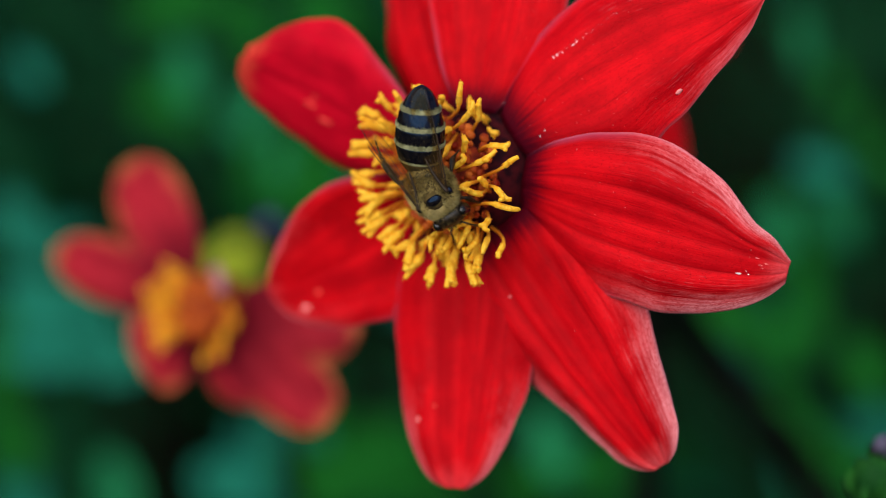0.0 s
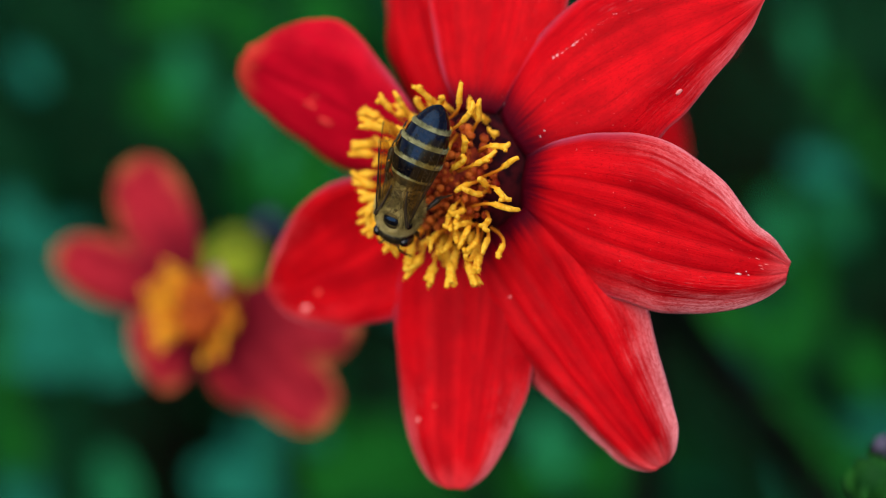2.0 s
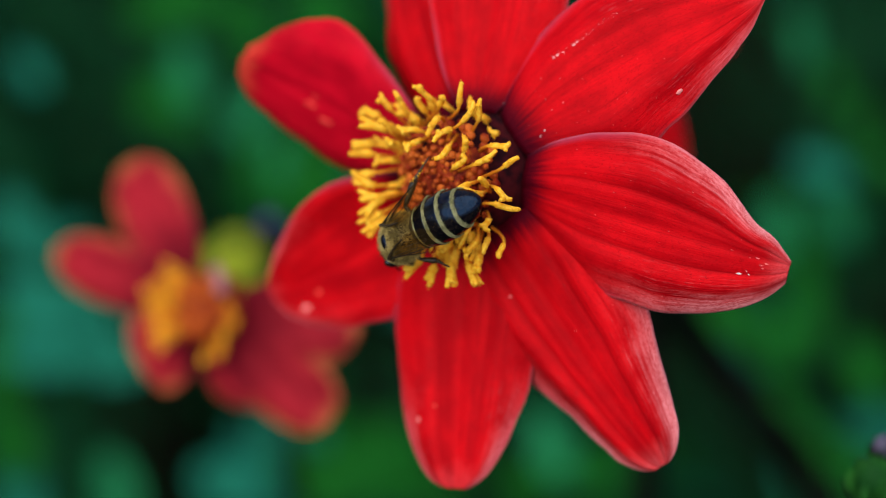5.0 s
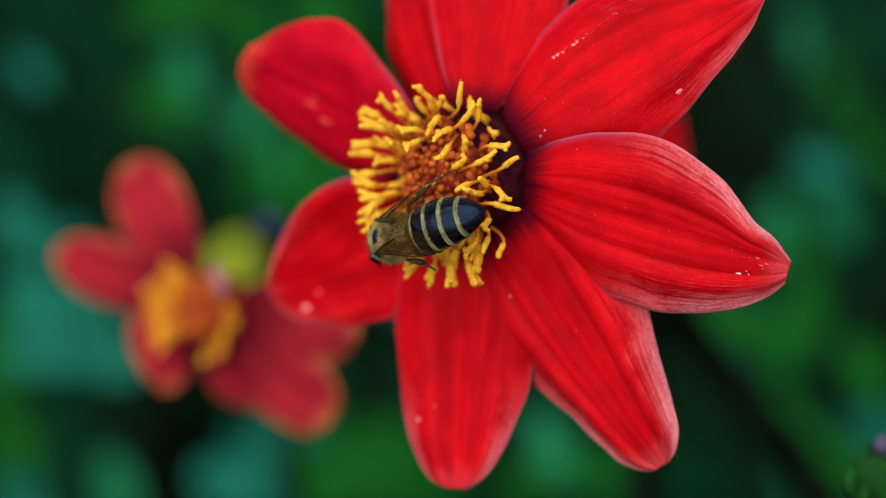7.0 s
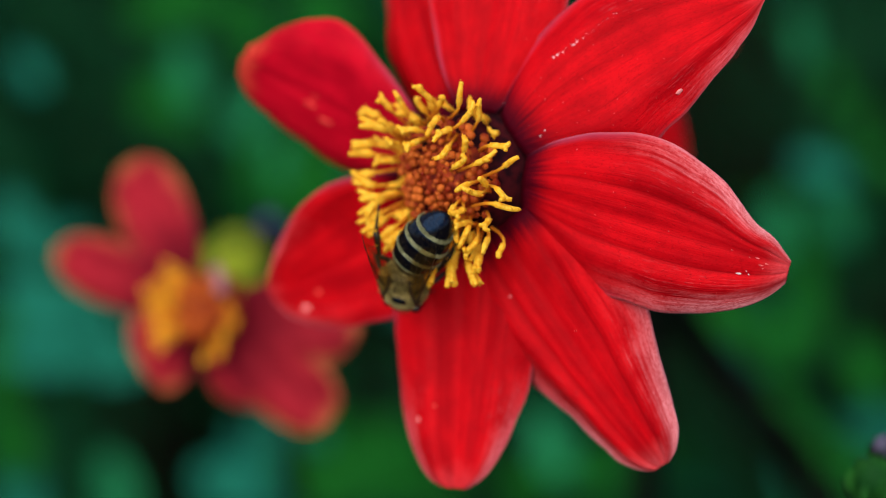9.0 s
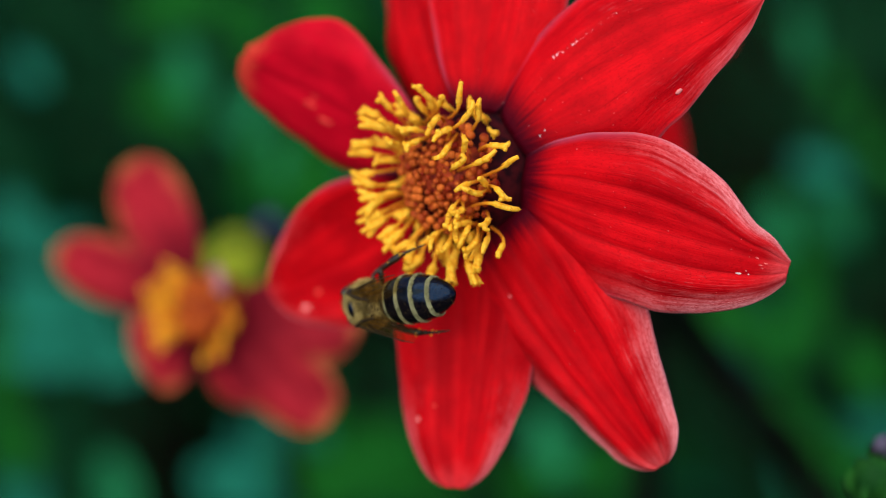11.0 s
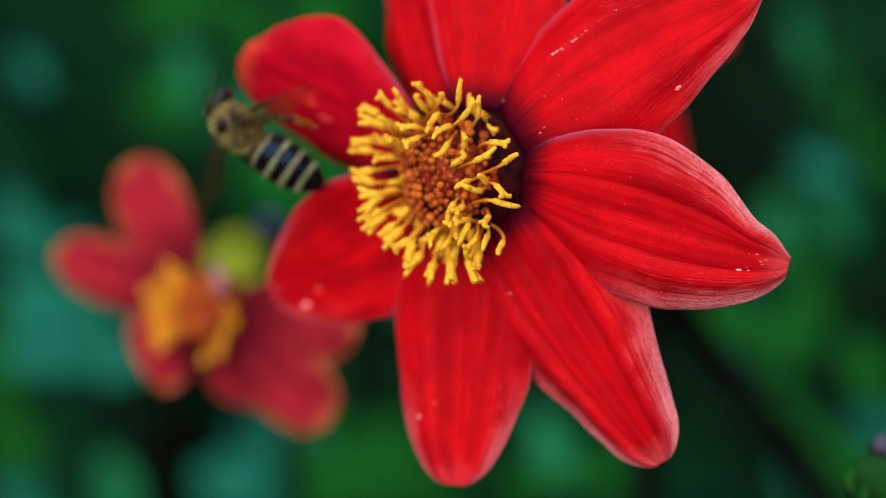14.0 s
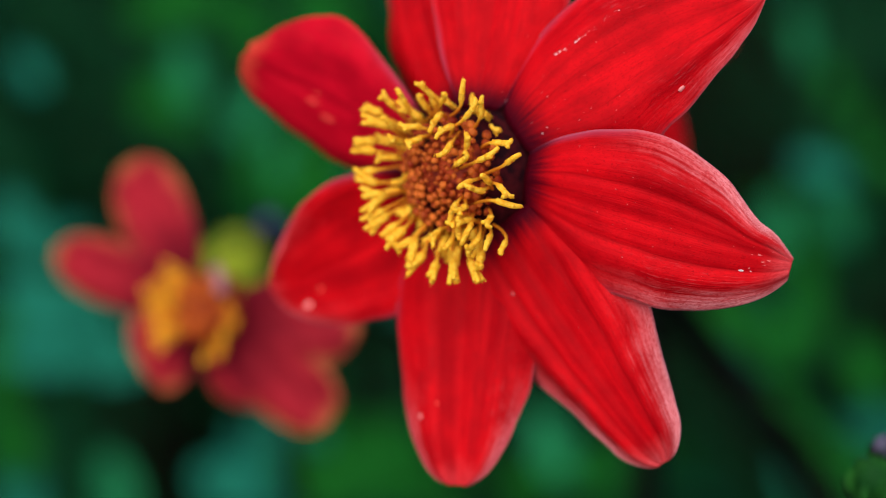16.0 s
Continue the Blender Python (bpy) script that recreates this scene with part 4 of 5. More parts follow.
# ---------------------------------------------------------------- honeybee
def lathe(profile, seg=24, flat=0.92, bend=0.0):
    """Rings along x: (x, radius), in millimetres; bend lowers the ends."""
    verts, faces = [], []
    for x, r in profile:
        for k in range(seg):
            w = 2 * math.pi * k / seg
            verts.append(Vector((x, r * math.cos(w), r * flat * math.sin(w) - bend * (x + 1) ** 2)) * MM)
    for i in range(len(profile) - 1):
        for k in range(seg):
            k2 = (k + 1) % seg
            faces.append((i * seg + k, i * seg + k2, (i + 1) * seg + k2, (i + 1) * seg + k))
    faces.append(tuple(range(seg))[::-1])
    faces.append(tuple(range((len(profile) - 1) * seg, len(profile) * seg)))
    return verts, faces


def girth(x):
    """The abdomen's radius at x, from its waist at 0.2 to its tip at -7.85."""
    s = (0.2 - x) / 8.05
    return 4.45 * (max(s, 0) + 0.02) ** 0.45 * max(1 - s, 0) ** 0.58


def hairs(count, where, length, rnd, lean=(0, 0, 0)):
    pieces = []
    for _ in range(count):
        p, d = where(rnd)
        d = (d + Vector([rnd.gauss(0, 0.35) for _ in range(3)]) + Vector(lean)).normalized()
        ln = length * rnd.uniform(0.6, 1.3)
        pieces.append(tube([p, p + d * ln * 0.6 + Vector((0, 0, 0.02)), p + d * ln], [0.022, 0.017, 0.006], 3, False))
    return joined(pieces)


def on_blob(c, r, top=-0.4, bald=None, front=-2.0):
    def where(rnd):
        while True:
            d = Vector([rnd.gauss(0, 1) for _ in range(3)]).normalized()
            if d.z > top and d.x > front and (bald is None or (d - Vector(bald)).length > 0.40):
                return Vector((c[0] + d.x * r[0], c[1] + d.y * r[1], c[2] + d.z * r[2])), d
    return where


def wing_mesh(length, width, side):
    """A wing that lies along -x from its root, with a stiff front edge; side is +1 for the left one."""
    ns, nu = 18, 6
    verts, faces = [], []
    for i in range(ns + 1):
        s = i / ns
        w = width * (s + 0.03) ** 0.6 * (1.02 - s) ** 0.35 * 1.25
        for j in range(nu + 1):
            u = j / nu
            verts.append(Vector((-length * s + 0.15 * u * length * s * (1 - s), -side * (u - 0.15) * w, 0.10 * math.sin(u * 9) * s + 0.15 * u * u)) * MM)
    for i in range(ns):
        for j in range(nu):
            a = i * (nu + 1) + j
            faces.append((a, a + 1, a + nu + 2, a + nu + 1))
    return mesh_of("wing", verts, faces, WING)


def wing_veins(length, width, side):
    pieces = []
    for u, end, r in ((0.0, 0.96, 0.075), (0.16, 0.66, 0.04), (0.42, 0.9, 0.022), (0.68, 0.8, 0.02), (0.9, 0.6, 0.018)):
        line = []
        for i in range(9):
            s = end * i / 8
            w = width * (s + 0.03) ** 0.6 * (1.02 - s) ** 0.35 * 1.25
            line.append(Vector((-length * s + 0.15 * u * length * s * (1 - s), -side * (u - 0.15) * w, 0.10 * math.sin(u * 9) * s + 0.15 * u * u + 0.01)))
        pieces.append(tube(line, [r * (1 - 0.6 * i / 8) for i in range(9)], 5))
    for s, u0, u1 in ((0.45, 0.05, 0.45), (0.62, 0.2, 0.7), (0.75, 0.05, 0.5)):
        w = width * (s + 0.03) ** 0.6 * (1.02 - s) ** 0.35 * 1.25
        line = [Vector((-length * (s + 0.05 * q) + 0.15 * u * length * s * (1 - s), -side * (u - 0.15) * w, 0.10 * math.sin(u * 9) * s + 0.15 * u * u + 0.01)) for q, u in ((0, u0), (0.5, (u0 + u1) / 2), (1, u1))]
        pieces.append(tube(line, [0.016] * 3, 5))
    if length > 7:
        root = bent([(0.25, side * 0.1, 0.08), (-0.6, -side * 0.35, 0.16), (-1.6, -side * 0.75, 0.22), (-3.0, -side * 1.15, 0.24)], 4)
        pieces.append(tube(root, [0.20 - 0.14 * i / (len(root) - 1) for i in range(len(root))], 6))
    return mesh_of("wing_vein", *joined(pieces), VEIN)


def leg_meshes(points, thick):
    """Thigh, shin and foot along four points from the hip."""
    a, b, c, d = (Vector(p) for p in points)
    out = []
    out.append(("thigh", tube(bent([a, (a + b) / 2 + Vector((0, 0, 0.12)), b], 4), [thick * q for q in (0.7, 0.9, 1.0, 1.05, 1.05, 1.0, 0.95, 0.85, 0.7)], 8)))
    out.append(("shin", tube(bent([b, (b + c) / 2, c], 4), [thick * q for q in (0.6, 0.8, 1.0, 1.1, 1.2, 1.3, 1.35, 1.3, 1.0)], 8)))
    m = (c + d) / 2 + Vector((0, 0, 0.1))
    out.append(("foot", tube(bent([c, m, d], 5), [thick * q for q in (0.85, 0.9, 0.8, 0.55, 0.6, 0.4, 0.5, 0.35, 0.4, 0.3, 0.15)], 7)))
    return out


BEE = {}


def honeybee():
    rnd = random.Random(11)
    bee = thing("honeybee", Matrix.Identity(4), "honeybee with a black, pale-banded abdomen and tan furry thorax", "insect")
    # abdomen: overlapping shiny plates, each with a band of pale hair along its front
    cuts = (0.2, -0.95, -2.5, -4.1, -5.65, -7.85)
    abdomen = None
    for i in range(5):
        a, b = cuts[i], cuts[i + 1]
        prof = []
        for k in range(15):
            q = k / 14
            x = a + (b - a) * (q * (1.04 if i < 4 else 1.0))
            prof.append((x, max(0.05, girth(max(x, -7.83)) * (0.985 + 0.03 * q))))
        me = mesh_of("abdomen_plate", *lathe(prof[::-1], 28, 0.74, 0.014), CHITIN if i else FUZZ)
        if abdomen is None:
            abdomen = BEE["abdomen", 0] = part("abdomen", me, bee, label="glossy black abdomen with cream bands")
            continue
        part("abdomen_plate", me, abdomen)
        if i:
            wide = (0.0, 0.11, 0.24, 0.26, 0.17)[i]
            band = []
            for k in range(6):
                x = a - 0.02 + (b - a) * wide * k / 5
                band.append((x, girth(x) * (1.004 + 0.012 * math.sin(math.pi * k / 5))))
            part("hair_band", mesh_of("hair_band", *lathe(band[::-1], 40, 0.74, 0.014), BAND), abdomen, label="band of short cream hair")

            def ring(r_, a=a, b=b, wide=wide):
                x = a + (b - a) * wide * 1.1 * r_.random() ** 0.8
                w = r_.uniform(-0.5, math.pi + 0.5)
                g = girth(x)
                p = Vector((x, g * math.cos(w), g * 0.74 * math.sin(w) - 0.014 * (x + 1) ** 2))
                return p, Vector((-1.3, math.cos(w) * 0.3, math.sin(w) * 0.3))
            part("band_hair", mesh_of("band_hair", *hairs(700, ring, 0.20, rnd), BAND), abdomen)

    def down(r_):
        x = r_.uniform(-7.6, 0.0)
        w = r_.uniform(-0.6, math.pi + 0.6)
        g = girth(x)
        return Vector((x, g * math.cos(w), g * 0.74 * math.sin(w) - 0.014 * (x + 1) ** 2)), Vector((-0.9, math.cos(w) * 0.4, math.sin(w) * 0.4))
    part("fine_hair", mesh_of("fine_hair", *hairs(260, down, 0.16, rnd), FUZZ), abdomen)

    # thorax
    tc, tr = (2.00, 0, 0.15), (2.40, 2.02, 1.62)
    thorax = part("thorax", mesh_of("thorax", *blob(*tc, *tr, 28, 18, 0.08), FUZZ), bee, label="tan furry thorax")
    part("thorax_fur", mesh_of("thorax_fur", *hairs(5200, on_blob(tc, tr, -0.4, (0.36, 0, 0.93)), 0.42, rnd, (0.25, 0, 0.0)), HAIR), thorax)
    part("collar_fur", mesh_of("collar_fur", *hairs(1200, on_blob(tc, tr, -0.5, (0.36, 0, 0.93), 0.55), 0.42, rnd, (0.3, 0, 0)), PALE_HAIR), thorax, label="cream fur collar behind the head")
    part("shoulder_plate", mesh_of("shoulder_plate", *blob(0.45, 0, 1.1, 0.42, 1.0, 0.5, 20, 12), FUZZ), thorax, label="tan ridge behind the bare patch")
    part("back_shield", mesh_of("back_shield", *blob(2.85, 0, 1.40, 0.52, 0.82, 0.46, 24, 14), CHITIN), thorax, label="bare black patch on the back")
    for sg in (-1, 1):
        part("wing_scale", mesh_of("wing_scale", *blob(2.80, sg * 1.58, 1.15, 0.42, 0.30, 0.28, 12, 8), CHITIN), thorax, label="small dark plate over the wing root")
        part("waist_groove", mesh_of("waist_groove", *blob(0.75, sg * 0.75, 1.32, 0.32, 0.42, 0.22, 12, 8), LEG), thorax, label="dark groove behind the shoulder")
    # head
    hc, hr = (4.75, 0, -0.50), (0.95, 1.65, 1.40)
    head = part("head", mesh_of("head", *blob(*hc, *hr, 24, 14), LEG), bee, label="dark head with tan hair")
    part("face_fur", mesh_of("face_fur", *hairs(260, on_blob(hc, hr, -0.2), 0.22, rnd, (0.2, 0, 0)), FUZZ), head)
    for sg in (-1, 1):
        v, f = blob(0, 0, 0, 0.62, 0.55, 1.15, 16, 12)
        part("eye", mesh_of("eye", [p + Vector((4.90, sg * 1.32, -0.45)) * MM for p in v], f, EYE_BLACK), head, label="large black compound eye")
        line = bent([(5.5, sg * 0.35, -0.55), (6.0, sg * 0.8, -0.45), (6.3, sg * 0.95, -0.75), (6.8, sg * 1.3, -1.6), (7.1, sg * 1.6, -2.3)], 5)
        part("antenna", mesh_of("antenna", *tube(line, [0.08 if i < 7 else 0.10 for i in range(len(line))], 7), LEG), head)
    part("jaw", mesh_of("jaw", *tube(bent([(5.2, 0, -1.35), (5.6, 0, -1.95), (5.7, 0, -2.55)], 5), [0.35 - 0.025 * i for i in range(11)], 8), LEG), head)
    # legs: hip place, then the leg from its hip
    plan = {"front": ((3.4, 0.8, -0.9), ((0, 0, 0), (0.8, 0.8, -0.3), (1.4, 1.0, -1.2), (2.1, 1.2, -2.0)), 0.20),
            "middle": ((2.2, 1.0, -1.1), ((0, 0, 0), (0.2, 1.4, 0.3), (-0.2, 2.3, -0.9), (0.0, 3.1, -1.9)), 0.21),
            "hind": ((0.9, 0.9, -1.1), ((0, 0, 0), (-0.9, 1.7, 0.6), (-2.9, 2.4, -0.3), (-5.2, 2.7, -1.6)), 0.25)}
    for pair, (hip, pts, thick) in plan.items():
        for sg in (-1, 1):
            root = None
            for name, (v, f) in leg_meshes([(x, y * sg, z) for x, y, z in pts], thick):
                me = mesh_of(name, v, f, LEG)
                if root is None:
                    root = part("leg", me, bee, Matrix.Translation(Vector((hip[0], hip[1] * sg, hip[2])) * MM), "dark jointed leg")
                    BEE[pair, sg] = root
                else:
                    part(name, me, root)
            if pair == "hind":
                crumbs = []
                for _ in range(30):
                    q = Vector(pts[2]).lerp(Vector(pts[1 if rnd.random() < 0.4 else 3]), rnd.random() ** 1.4 * 0.8) + Vector([rnd.gauss(0, 0.13) for _ in range(3)])
                    crumbs.append(blob(q.x, q.y * sg, q.z, 0.09, 0.09, 0.09, 6, 4))
                part("pollen", mesh_of("pollen", *joined(crumbs), POLLEN), root, label="yellow pollen grains")
    # wings
    for sg in (-1, 1):
        for name, ln, wd, x, z in (("forewing", 9.2, 2.6, 2.6, 1.52), ("hindwing", 6.4, 1.9, 1.8, 1.32)):
            w = part(name, wing_mesh(ln, wd, sg), bee, Matrix.Translation(Vector((x, 1.52 * sg, z)) * MM), "clear amber wing with brown veins")
            part("wing_vein", wing_veins(ln, wd, sg), w)
            BEE[name, sg] = w
    return bee


bee = honeybee()


# ---------------------------------------------------------------- what moves
def motions():
    # the large flower nods as the bee leaves it
    rows = []
    for t, dx, dy, turn in ((0.0, 0, 0, 0), (1.5, 0, -0.03, 0), (4.0, 0.04, -0.02, 0), (6.5, 0.02, 0, 0), (9.0, 0.02, 0, 0), (11.2, -0.01, 0.02, 0),
                            (11.5, -0.03, 0.06, 0.03), (12.0, 0.05, 0.20, 0.2), (12.5, -0.02, 0.17, 0.2), (13.0, 0.02, 0.12, 0.1), (13.5, -0.02, 0.20, 0.2),
                            (14.0, -0.02, 0.27, 0.15), (14.5, 0.13, 0.32, 0.0), (15.0, 0.22, 0.26, 0.0), (15.5, 0.18, 0.26, 0.0), (16.0, 0.22, 0.26, 0.0)):
        m = Matrix.Translation((RIGHT * dx + RISE * dy) * MM) @ Matrix.Translation(FLOWER_AT) @ Matrix.Rotation(radians(turn), 4, NEAR) @ Matrix.Translation(-FLOWER_AT) @ FLOWER_POSE
        rows.append((t, m))
    walk(flower, rows)

    walk(bee, [
        (0.0, pose(-0.00203, 0.00211, 0.62687, 53.9, 43.3, -41.3)),
        (0.5, pose(-0.00278, 0.00266, 0.62687, 26.6, 54.4, -78.4)),
        (1.0, pose(-0.00278, 0.00189, 0.62559, 27.3, 54.3, -77.0)),
        (1.5, pose(-0.00263, 0.00165, 0.62533, 81.5, 62.1, -9.8)),
        (2.0, pose(-0.00318, 0.00203, 0.62526, -35.9, 71.4, -149.5)),
        (2.5, pose(-0.00249, 0.00085, 0.62353, -137.7, 76.2, 107.9)),
        (3.0, pose(-0.00244, 0.00079, 0.62340, -128.6, 75.5, 116.0)),
        (3.3, pose(-0.00279, 0.00119, 0.62396, -58.8, 65.2, -177.1)),
        (3.5, pose(-0.00264, 0.00080, 0.62296, -86.2, 60.9, 150.5)),
        (3.7, pose(-0.00274, 0.00072, 0.62223, -95.8, 56.6, 122.2)),
        (4.0, pose(-0.00214, 0.00035, 0.62225, -72.0, 47.4, 134.3)),
        (4.2, pose(-0.00209, 0.00031, 0.62215, -72.8, 47.7, 133.7)),
        (5.2, pose(-0.00249, 0.00047, 0.62156, -66.1, 44.2, 139.3)),
        (6.3, pose(-0.00300, 0.00076, 0.62093, -62.4, 41.3, 140.9)),
        (6.5, pose(-0.00305, 0.00079, 0.62085, -62.0, 40.6, 139.8)),
        (7.0, pose(-0.00295, 0.00073, 0.62107, -55.8, 34.1, 139.4)),
        (7.5, pose(-0.00325, 0.00093, 0.62069, -59.7, 37.9, 136.2)),
        (8.0, pose(-0.00459, 0.00221, 0.61900, -50.1, 24.7, 137.7)),
        (8.3, pose(-0.00485, 0.00245, 0.61909, -67.1, 47.8, 146.2)),
        (8.5, pose(-0.00477, 0.00308, 0.61747, -94.0, 76.2, 154.4)),
        (8.7, pose(-0.00366, 0.00252, 0.61644, -100.2, 67.2, 136.5)),
        (9.0, pose(-0.00335, 0.00239, 0.61634, -148.8, 76.7, 106.9)),
        (9.2, pose(-0.00248, 0.00153, 0.61714, 23.8, 75.3, -72.0)),
        (9.7, pose(-0.00272, -0.00007, 0.61642, -67.0, 85.4, -167.4)),
        (10.4, pose(-0.00450, -0.00027, 0.61438, -93.8, 54.3, 141.3)),
        (11.3, pose(-0.00627, -0.00027, 0.61438, -76.7, 21.5, 135.8)),
        (11.5, pose(-0.00704, 0.00034, 0.61456, -74.3, 15.3, 133.9)),
        (11.8, pose(-0.00696, 0.00229, 0.61629, -66.1, -8.6, 131.6)),
        (12.0, pose(-0.00906, 0.00512, 0.61685, -64.8, -23.0, 129.4)),
        (12.3, pose(-0.01134, 0.00978, 0.61827, -68.3, -17.8, 128.2)),
        (12.5, pose(-0.01239, 0.01046, 0.61687, -77.6, -2.6, 130.8)),
        (12.8, pose(-0.01476, 0.01176, 0.61957, -77.1, 3.4, 123.4)),
        (13.0, pose(-0.01601, 0.01071, 0.61952, -94.5, 18.7, 132.3)),
        (13.3, pose(-0.01633, 0.01278, 0.62064, -79.9, -1.1, 131.8)),
        (13.5, pose(-0.01729, 0.01502, 0.62217, -77.3, -3.4, 129.4)),
        (13.6, pose(-0.01736, 0.01554, 0.62208, -75.8, -2.3, 126.2)),
        (13.7, pose(-0.01750, 0.01600, 0.62191, -68.0, -10.2, 120.5)),
        (13.8, pose(-0.01691, 0.01635, 0.62157, -74.8, -13.5, 131.7)),
        (13.9, pose(-0.01746, 0.01639, 0.62079, -79.5, -24.3, 144.0)),
        (14.0, pose(-0.01771, 0.01676, 0.62049, -82.9, -34.3, 151.5)),
        (14.1, pose(-0.01873, 0.01789, 0.62032, -74.4, -27.8, 136.4)),
        (14.2, pose(-0.02092, 0.01876, 0.61976, -83.5, -33.4, 152.5)),
        (14.3, pose(-0.02718, 0.02428, 0.61283, -83.5, -33.3, 152.6)),
        (14.4, pose(-0.03207, 0.03311, 0.61440, -86.5, -27.8, 158.3)),
        (14.5, pose(-0.03209, 0.04177, 0.61427, -88.9, -21.3, 164.2)),
        (14.6, pose(-0.04788, 0.05776, 0.62558, -88.2, -23.4, 162.3)),
        (14.8, pose(-0.07700, 0.08230, 0.63816, -86.8, -27.0, 159.1)),
        (15.2, pose(-0.11257, 0.10523, 0.66218, -88.2, -23.4, 162.3)),
        (16.0, pose(-0.12906, 0.12255, 0.66949, -88.2, -23.4, 162.3)),
    ])

    walk(BEE["abdomen", 0], [
        (0.0, pose(0, 0, 0, 5.7, 15.7, -38.0)),
        (0.5, pose(0, 0, 0, -0.0, 16.0, -30.8)),
        (1.0, pose(0, 0, 0, 0.1, 14.3, -28.4)),
        (1.5, pose(0, 0, 0, 12.0, -16.0, -38.0)),
        (2.0, pose(0, 0, 0, 0.5, -9.0, -1.8)),
        (2.5, pose(0, 0, 0, 2.6, -16.0, -3.7)),
        (3.0, pose(0, 0, 0, 2.8, -16.0, -4.1)),
        (3.3, pose(0, 0, 0, -2.0, -0.5, 5.2)),
        (3.5, pose(0, 0, 0, -9.6, -8.5, 14.5)),
        (3.7, pose(0, 0, 0, 12.0, -16.0, -12.3)),
        (4.0, pose(0, 0, 0, -4.4, -12.0, 4.0)),
        (4.2, pose(0, 0, 0, -1.5, -12.4, 1.4)),
        (5.2, pose(0, 0, 0, -1.4, -10.4, 1.4)),
        (6.3, pose(0, 0, 0, -2.7, -12.3, 2.9)),
        (6.5, pose(0, 0, 0, -4.0, -13.8, 4.3)),
        (7.0, pose(0, 0, 0, -8.0, -13.4, 9.3)),
        (7.5, pose(0, 0, 0, -5.4, -13.3, 5.6)),
        (8.0, pose(0, 0, 0, -12.0, -1.1, 19.3)),
        (8.3, pose(0, 0, 0, 8.3, -7.5, -8.4)),
        (8.5, pose(0, 0, 0, 12.0, -0.1, -31.8)),
        (8.7, pose(0, 0, 0, 12.0, -6.5, -22.7)),
        (9.0, pose(0, 0, 0, 12.0, -1.6, -21.7)),
        (9.2, pose(0, 0, 0, 12.0, 16.0, -16.2)),
        (9.7, pose(0, 0, 0, 8.9, 11.2, -12.3)),
        (10.4, pose(0, 0, 0, 9.7, -6.4, -10.3)),
        (11.3, pose(0, 0, 0, 0.5, -12.2, -0.5)),
        (11.5, pose(0, 0, 0, 1.0, -15.6, -1.3)),
        (11.8, pose(0, 0, 0, 1.2, -5.7, -2.4)),
        (12.0, pose(0, 0, 0, -2.9, -5.2, 9.1)),
        (12.3, pose(0, 0, 0, 1.2, -16.0, -3.3)),
        (12.5, pose(0, 0, 0, 6.3, -16.0, -12.3)),
        (12.8, pose(0, 0, 0, 4.6, -11.3, -6.4)),
        (13.0, pose(0, 0, 0, 8.1, -14.4, -10.5)),
        (13.3, pose(0, 0, 0, 6.4, -12.8, -11.9)),
        (13.5, pose(0, 0, 0, 6.5, -14.8, -12.2)),
        (13.6, pose(0, 0, 0, 5.1, -12.2, -8.7)),
        (13.7, pose(0, 0, 0, 1.5, -8.9, -2.8)),
        (13.8, pose(0, 0, 0, 4.4, -16.0, -11.6)),
        (13.9, pose(0, 0, 0, 0.8, -11.1, -4.7)),
        (14.0, pose(0, 0, 0, 0.0, -4.7, 6.3)),
        (14.1, pose(0, 0, 0, 1.2, -12.1, -6.4)),
        (14.2, pose(0, 0, 0, 0.0, -0.9, 1.1)),
        (14.3, pose(0, 0, 0, -0.0, -0.6, 0.8)),
        (14.4, pose(0, 0, 0, 0.0, 0.6, -0.8)),
        (14.5, pose(0, 0, 0, 0.0, -5.7, 7.7)),
        (14.6, pose(0, 0, 0, -0.0, 2.8, -3.7)),
        (14.8, pose(0, 0, 0, 0.0, -2.1, 2.7)),
        (15.2, pose(0, 0, 0, 0.0, 2.8, -3.7)),
        (16.0, pose(0, 0, 0, -0.0, 2.8, -3.7)),
    ])

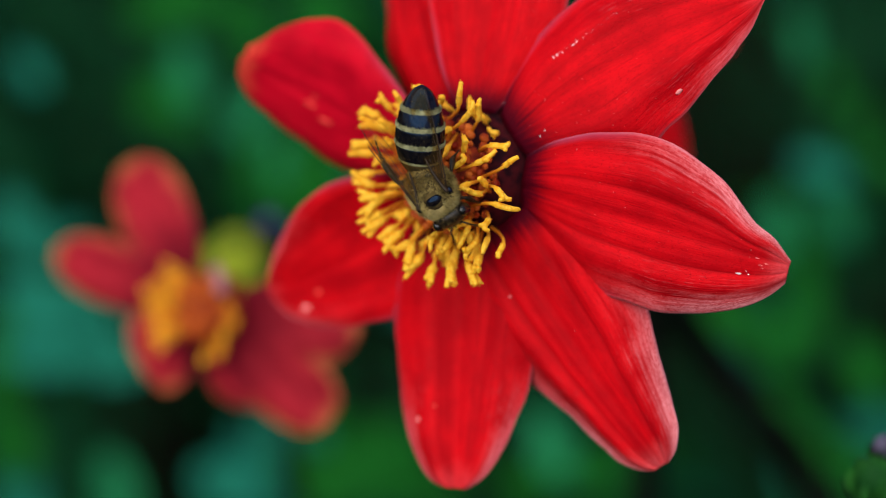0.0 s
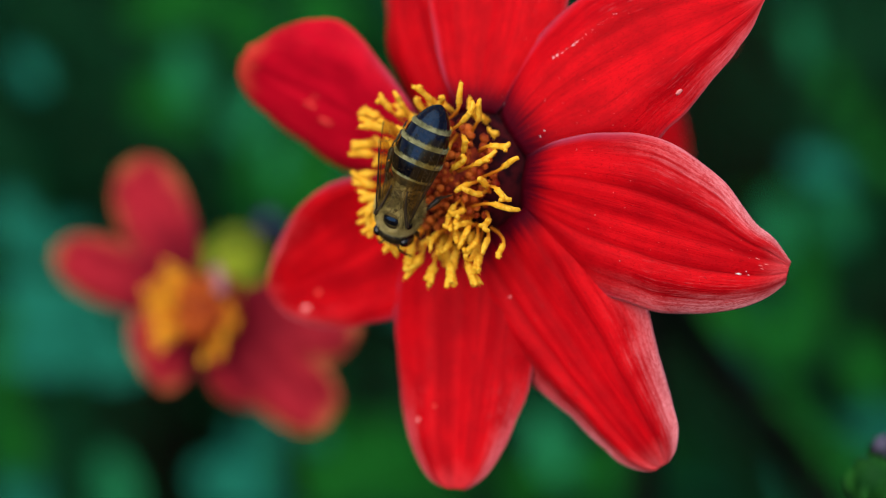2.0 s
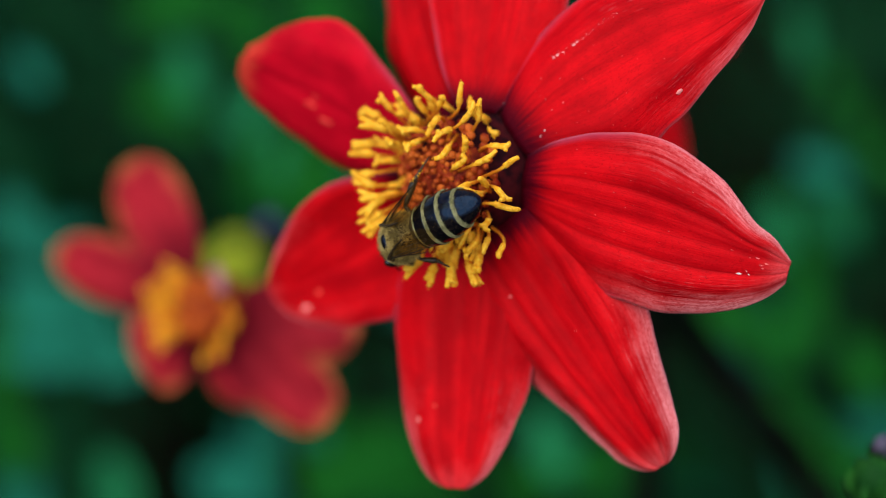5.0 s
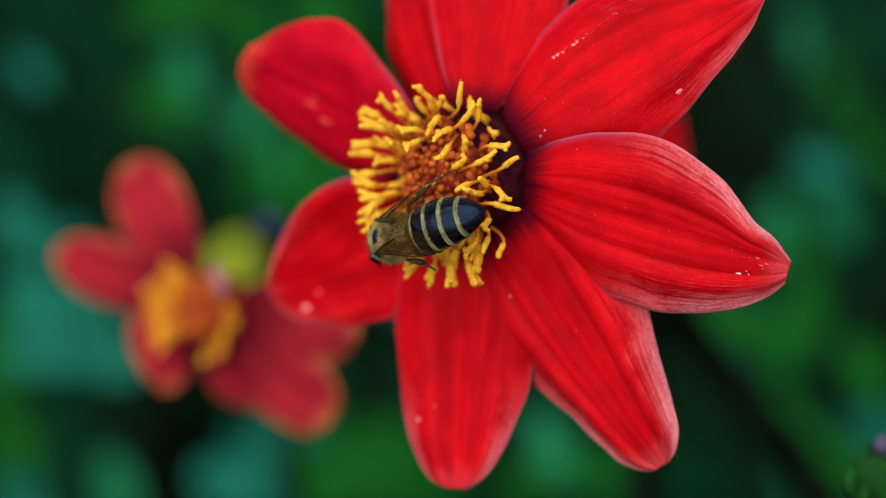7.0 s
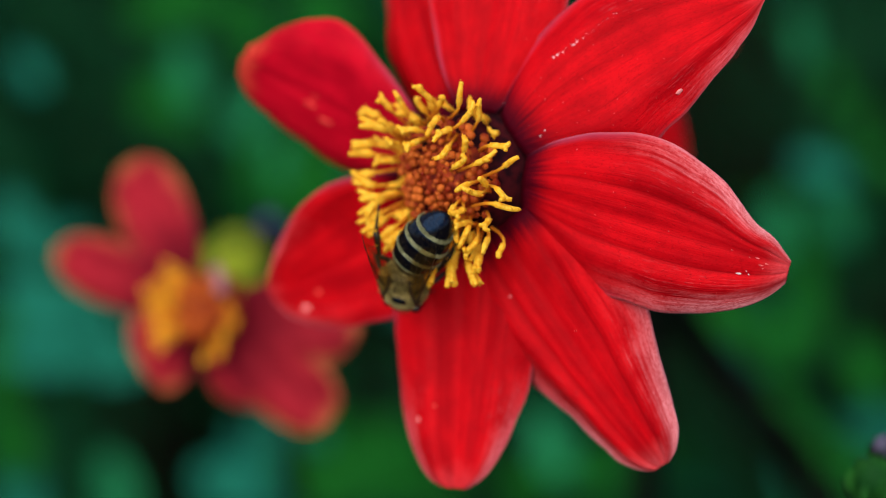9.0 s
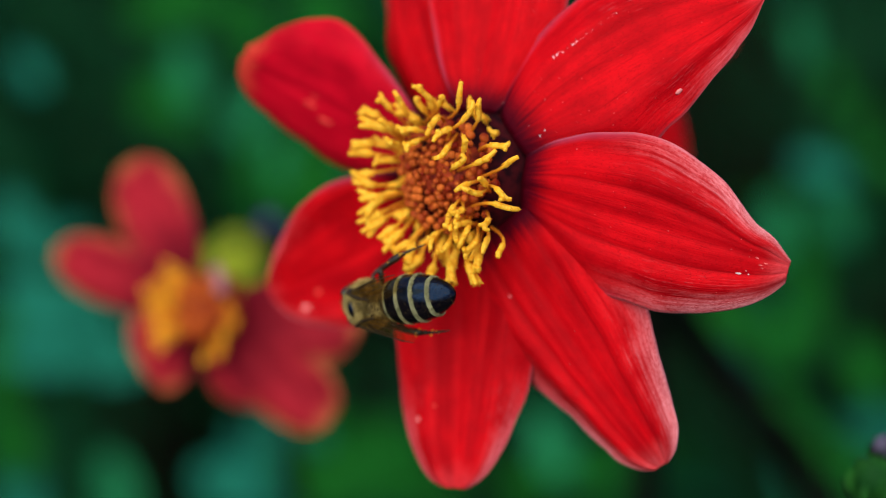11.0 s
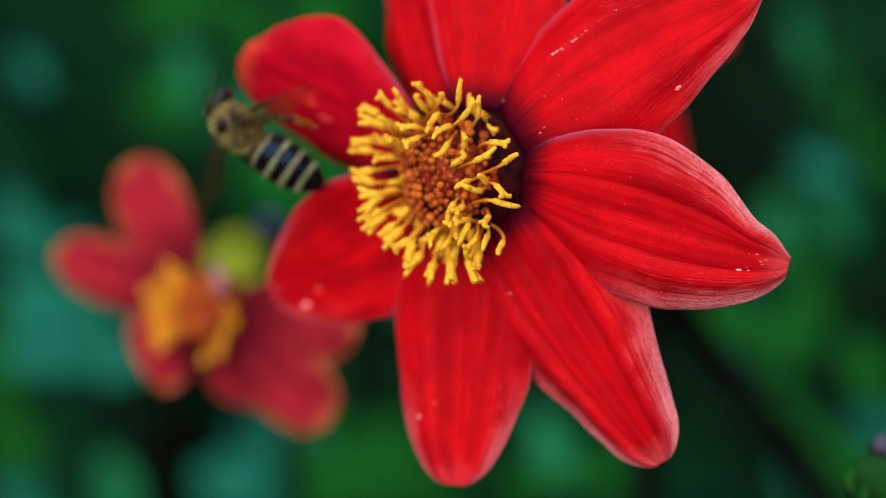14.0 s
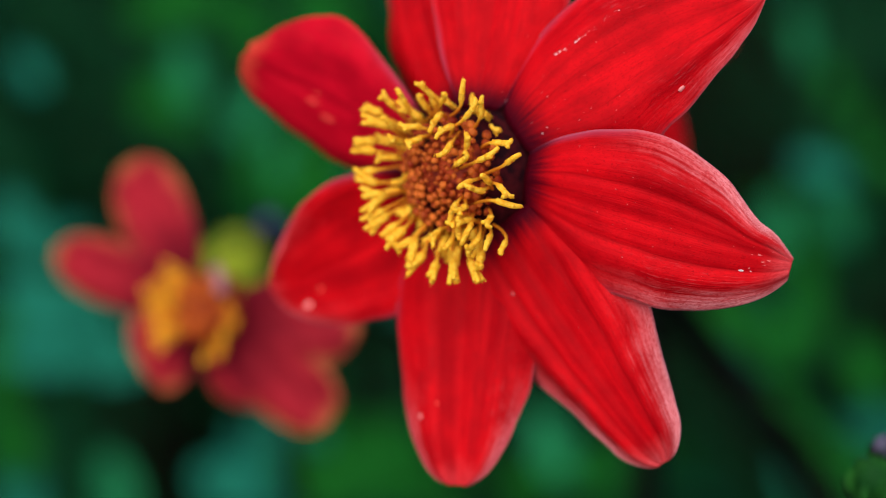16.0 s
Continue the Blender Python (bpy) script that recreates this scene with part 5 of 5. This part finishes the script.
    # legs: a walking gait, drawn in once it hovers
    for (pair, sg), leg in BEE.items():
        if "wing" in pair or pair == "abdomen":
            continue
        hip = leg.matrix_basis.translation.copy()
        rows, phase = [], {"front": 0.0, "middle": 2.1, "hind": 4.0}[pair] + (1.57 if sg > 0 else 0)
        steps = [0.25 * i for i in range(65)]
        for t in steps:
            on = 1.0 if t < 9.4 else max(0.0, 1 - (t - 9.4) / 2)
            swing = 9 * on * math.sin(t * 4.1 + phase) + (1 - on) * {"front": 25, "middle": -20, "hind": 12}[pair] * -1
            if pair == "hind" and sg < 0:
                swing -= np.interp(t, [3.2, 3.5, 8.5, 9.0], [-16, 36, 36, 0])
            elif pair == "middle" and sg < 0:
                swing -= np.interp(t, [3.2, 3.5, 8.5, 9.0], [-50, -50, -50, 0])
            elif pair != "front" and sg > 0:
                swing -= np.interp(t, [3.2, 3.8, 8.5, 9.0], [-28, -28, -28, 0] if pair == "hind" else [-45, -45, -45, 0])
            rows.append((t, pose(*hip, (4 * on * math.cos(t * 4.1 + phase) - 18 * (1 - on)) * sg, 0, swing * sg)))
        walk(leg, rows)

    # wings: folded over the back, beating once it flies
    for (name, sg), wing in BEE.items():
        if "wing" not in name:
            continue
        root = wing.matrix_basis.translation.copy()
        fold = 9 if name == "forewing" else 14
        spread = np.interp(np.arange(0, 24) / 2, [0, 0.5, 1.0, 1.5, 2.0, 7.5, 8.0, 8.5, 9.0, 9.5], [-8, 0, 0, -8, 0, 0, 8, 2, 2, 0]) if sg < 0 else np.interp(np.arange(0, 24) / 2, [0, 1.5, 2.0], [12, 12, 0])
        rows = []
        for i in range(0, 481):
            t = i / FPS
            if t < 11.3:
                if i % 15 == 0:
                    rows.append((t, pose(*root, 6 * sg, 8, -(fold + spread[i // 15] + 2 * math.sin(t * 2.3 + sg)) * sg)))
            else:
                k = min(1.0, (t - 11.3) / 0.3)
                beat = (36 if i % 2 else -30) * k
                rows.append((t, pose(*root, (6 + beat) * sg, 8 * (1 - k), -(fold + (60 if name == "forewing" else 52) * k) * sg)))
        walk(wing, rows)


motions()
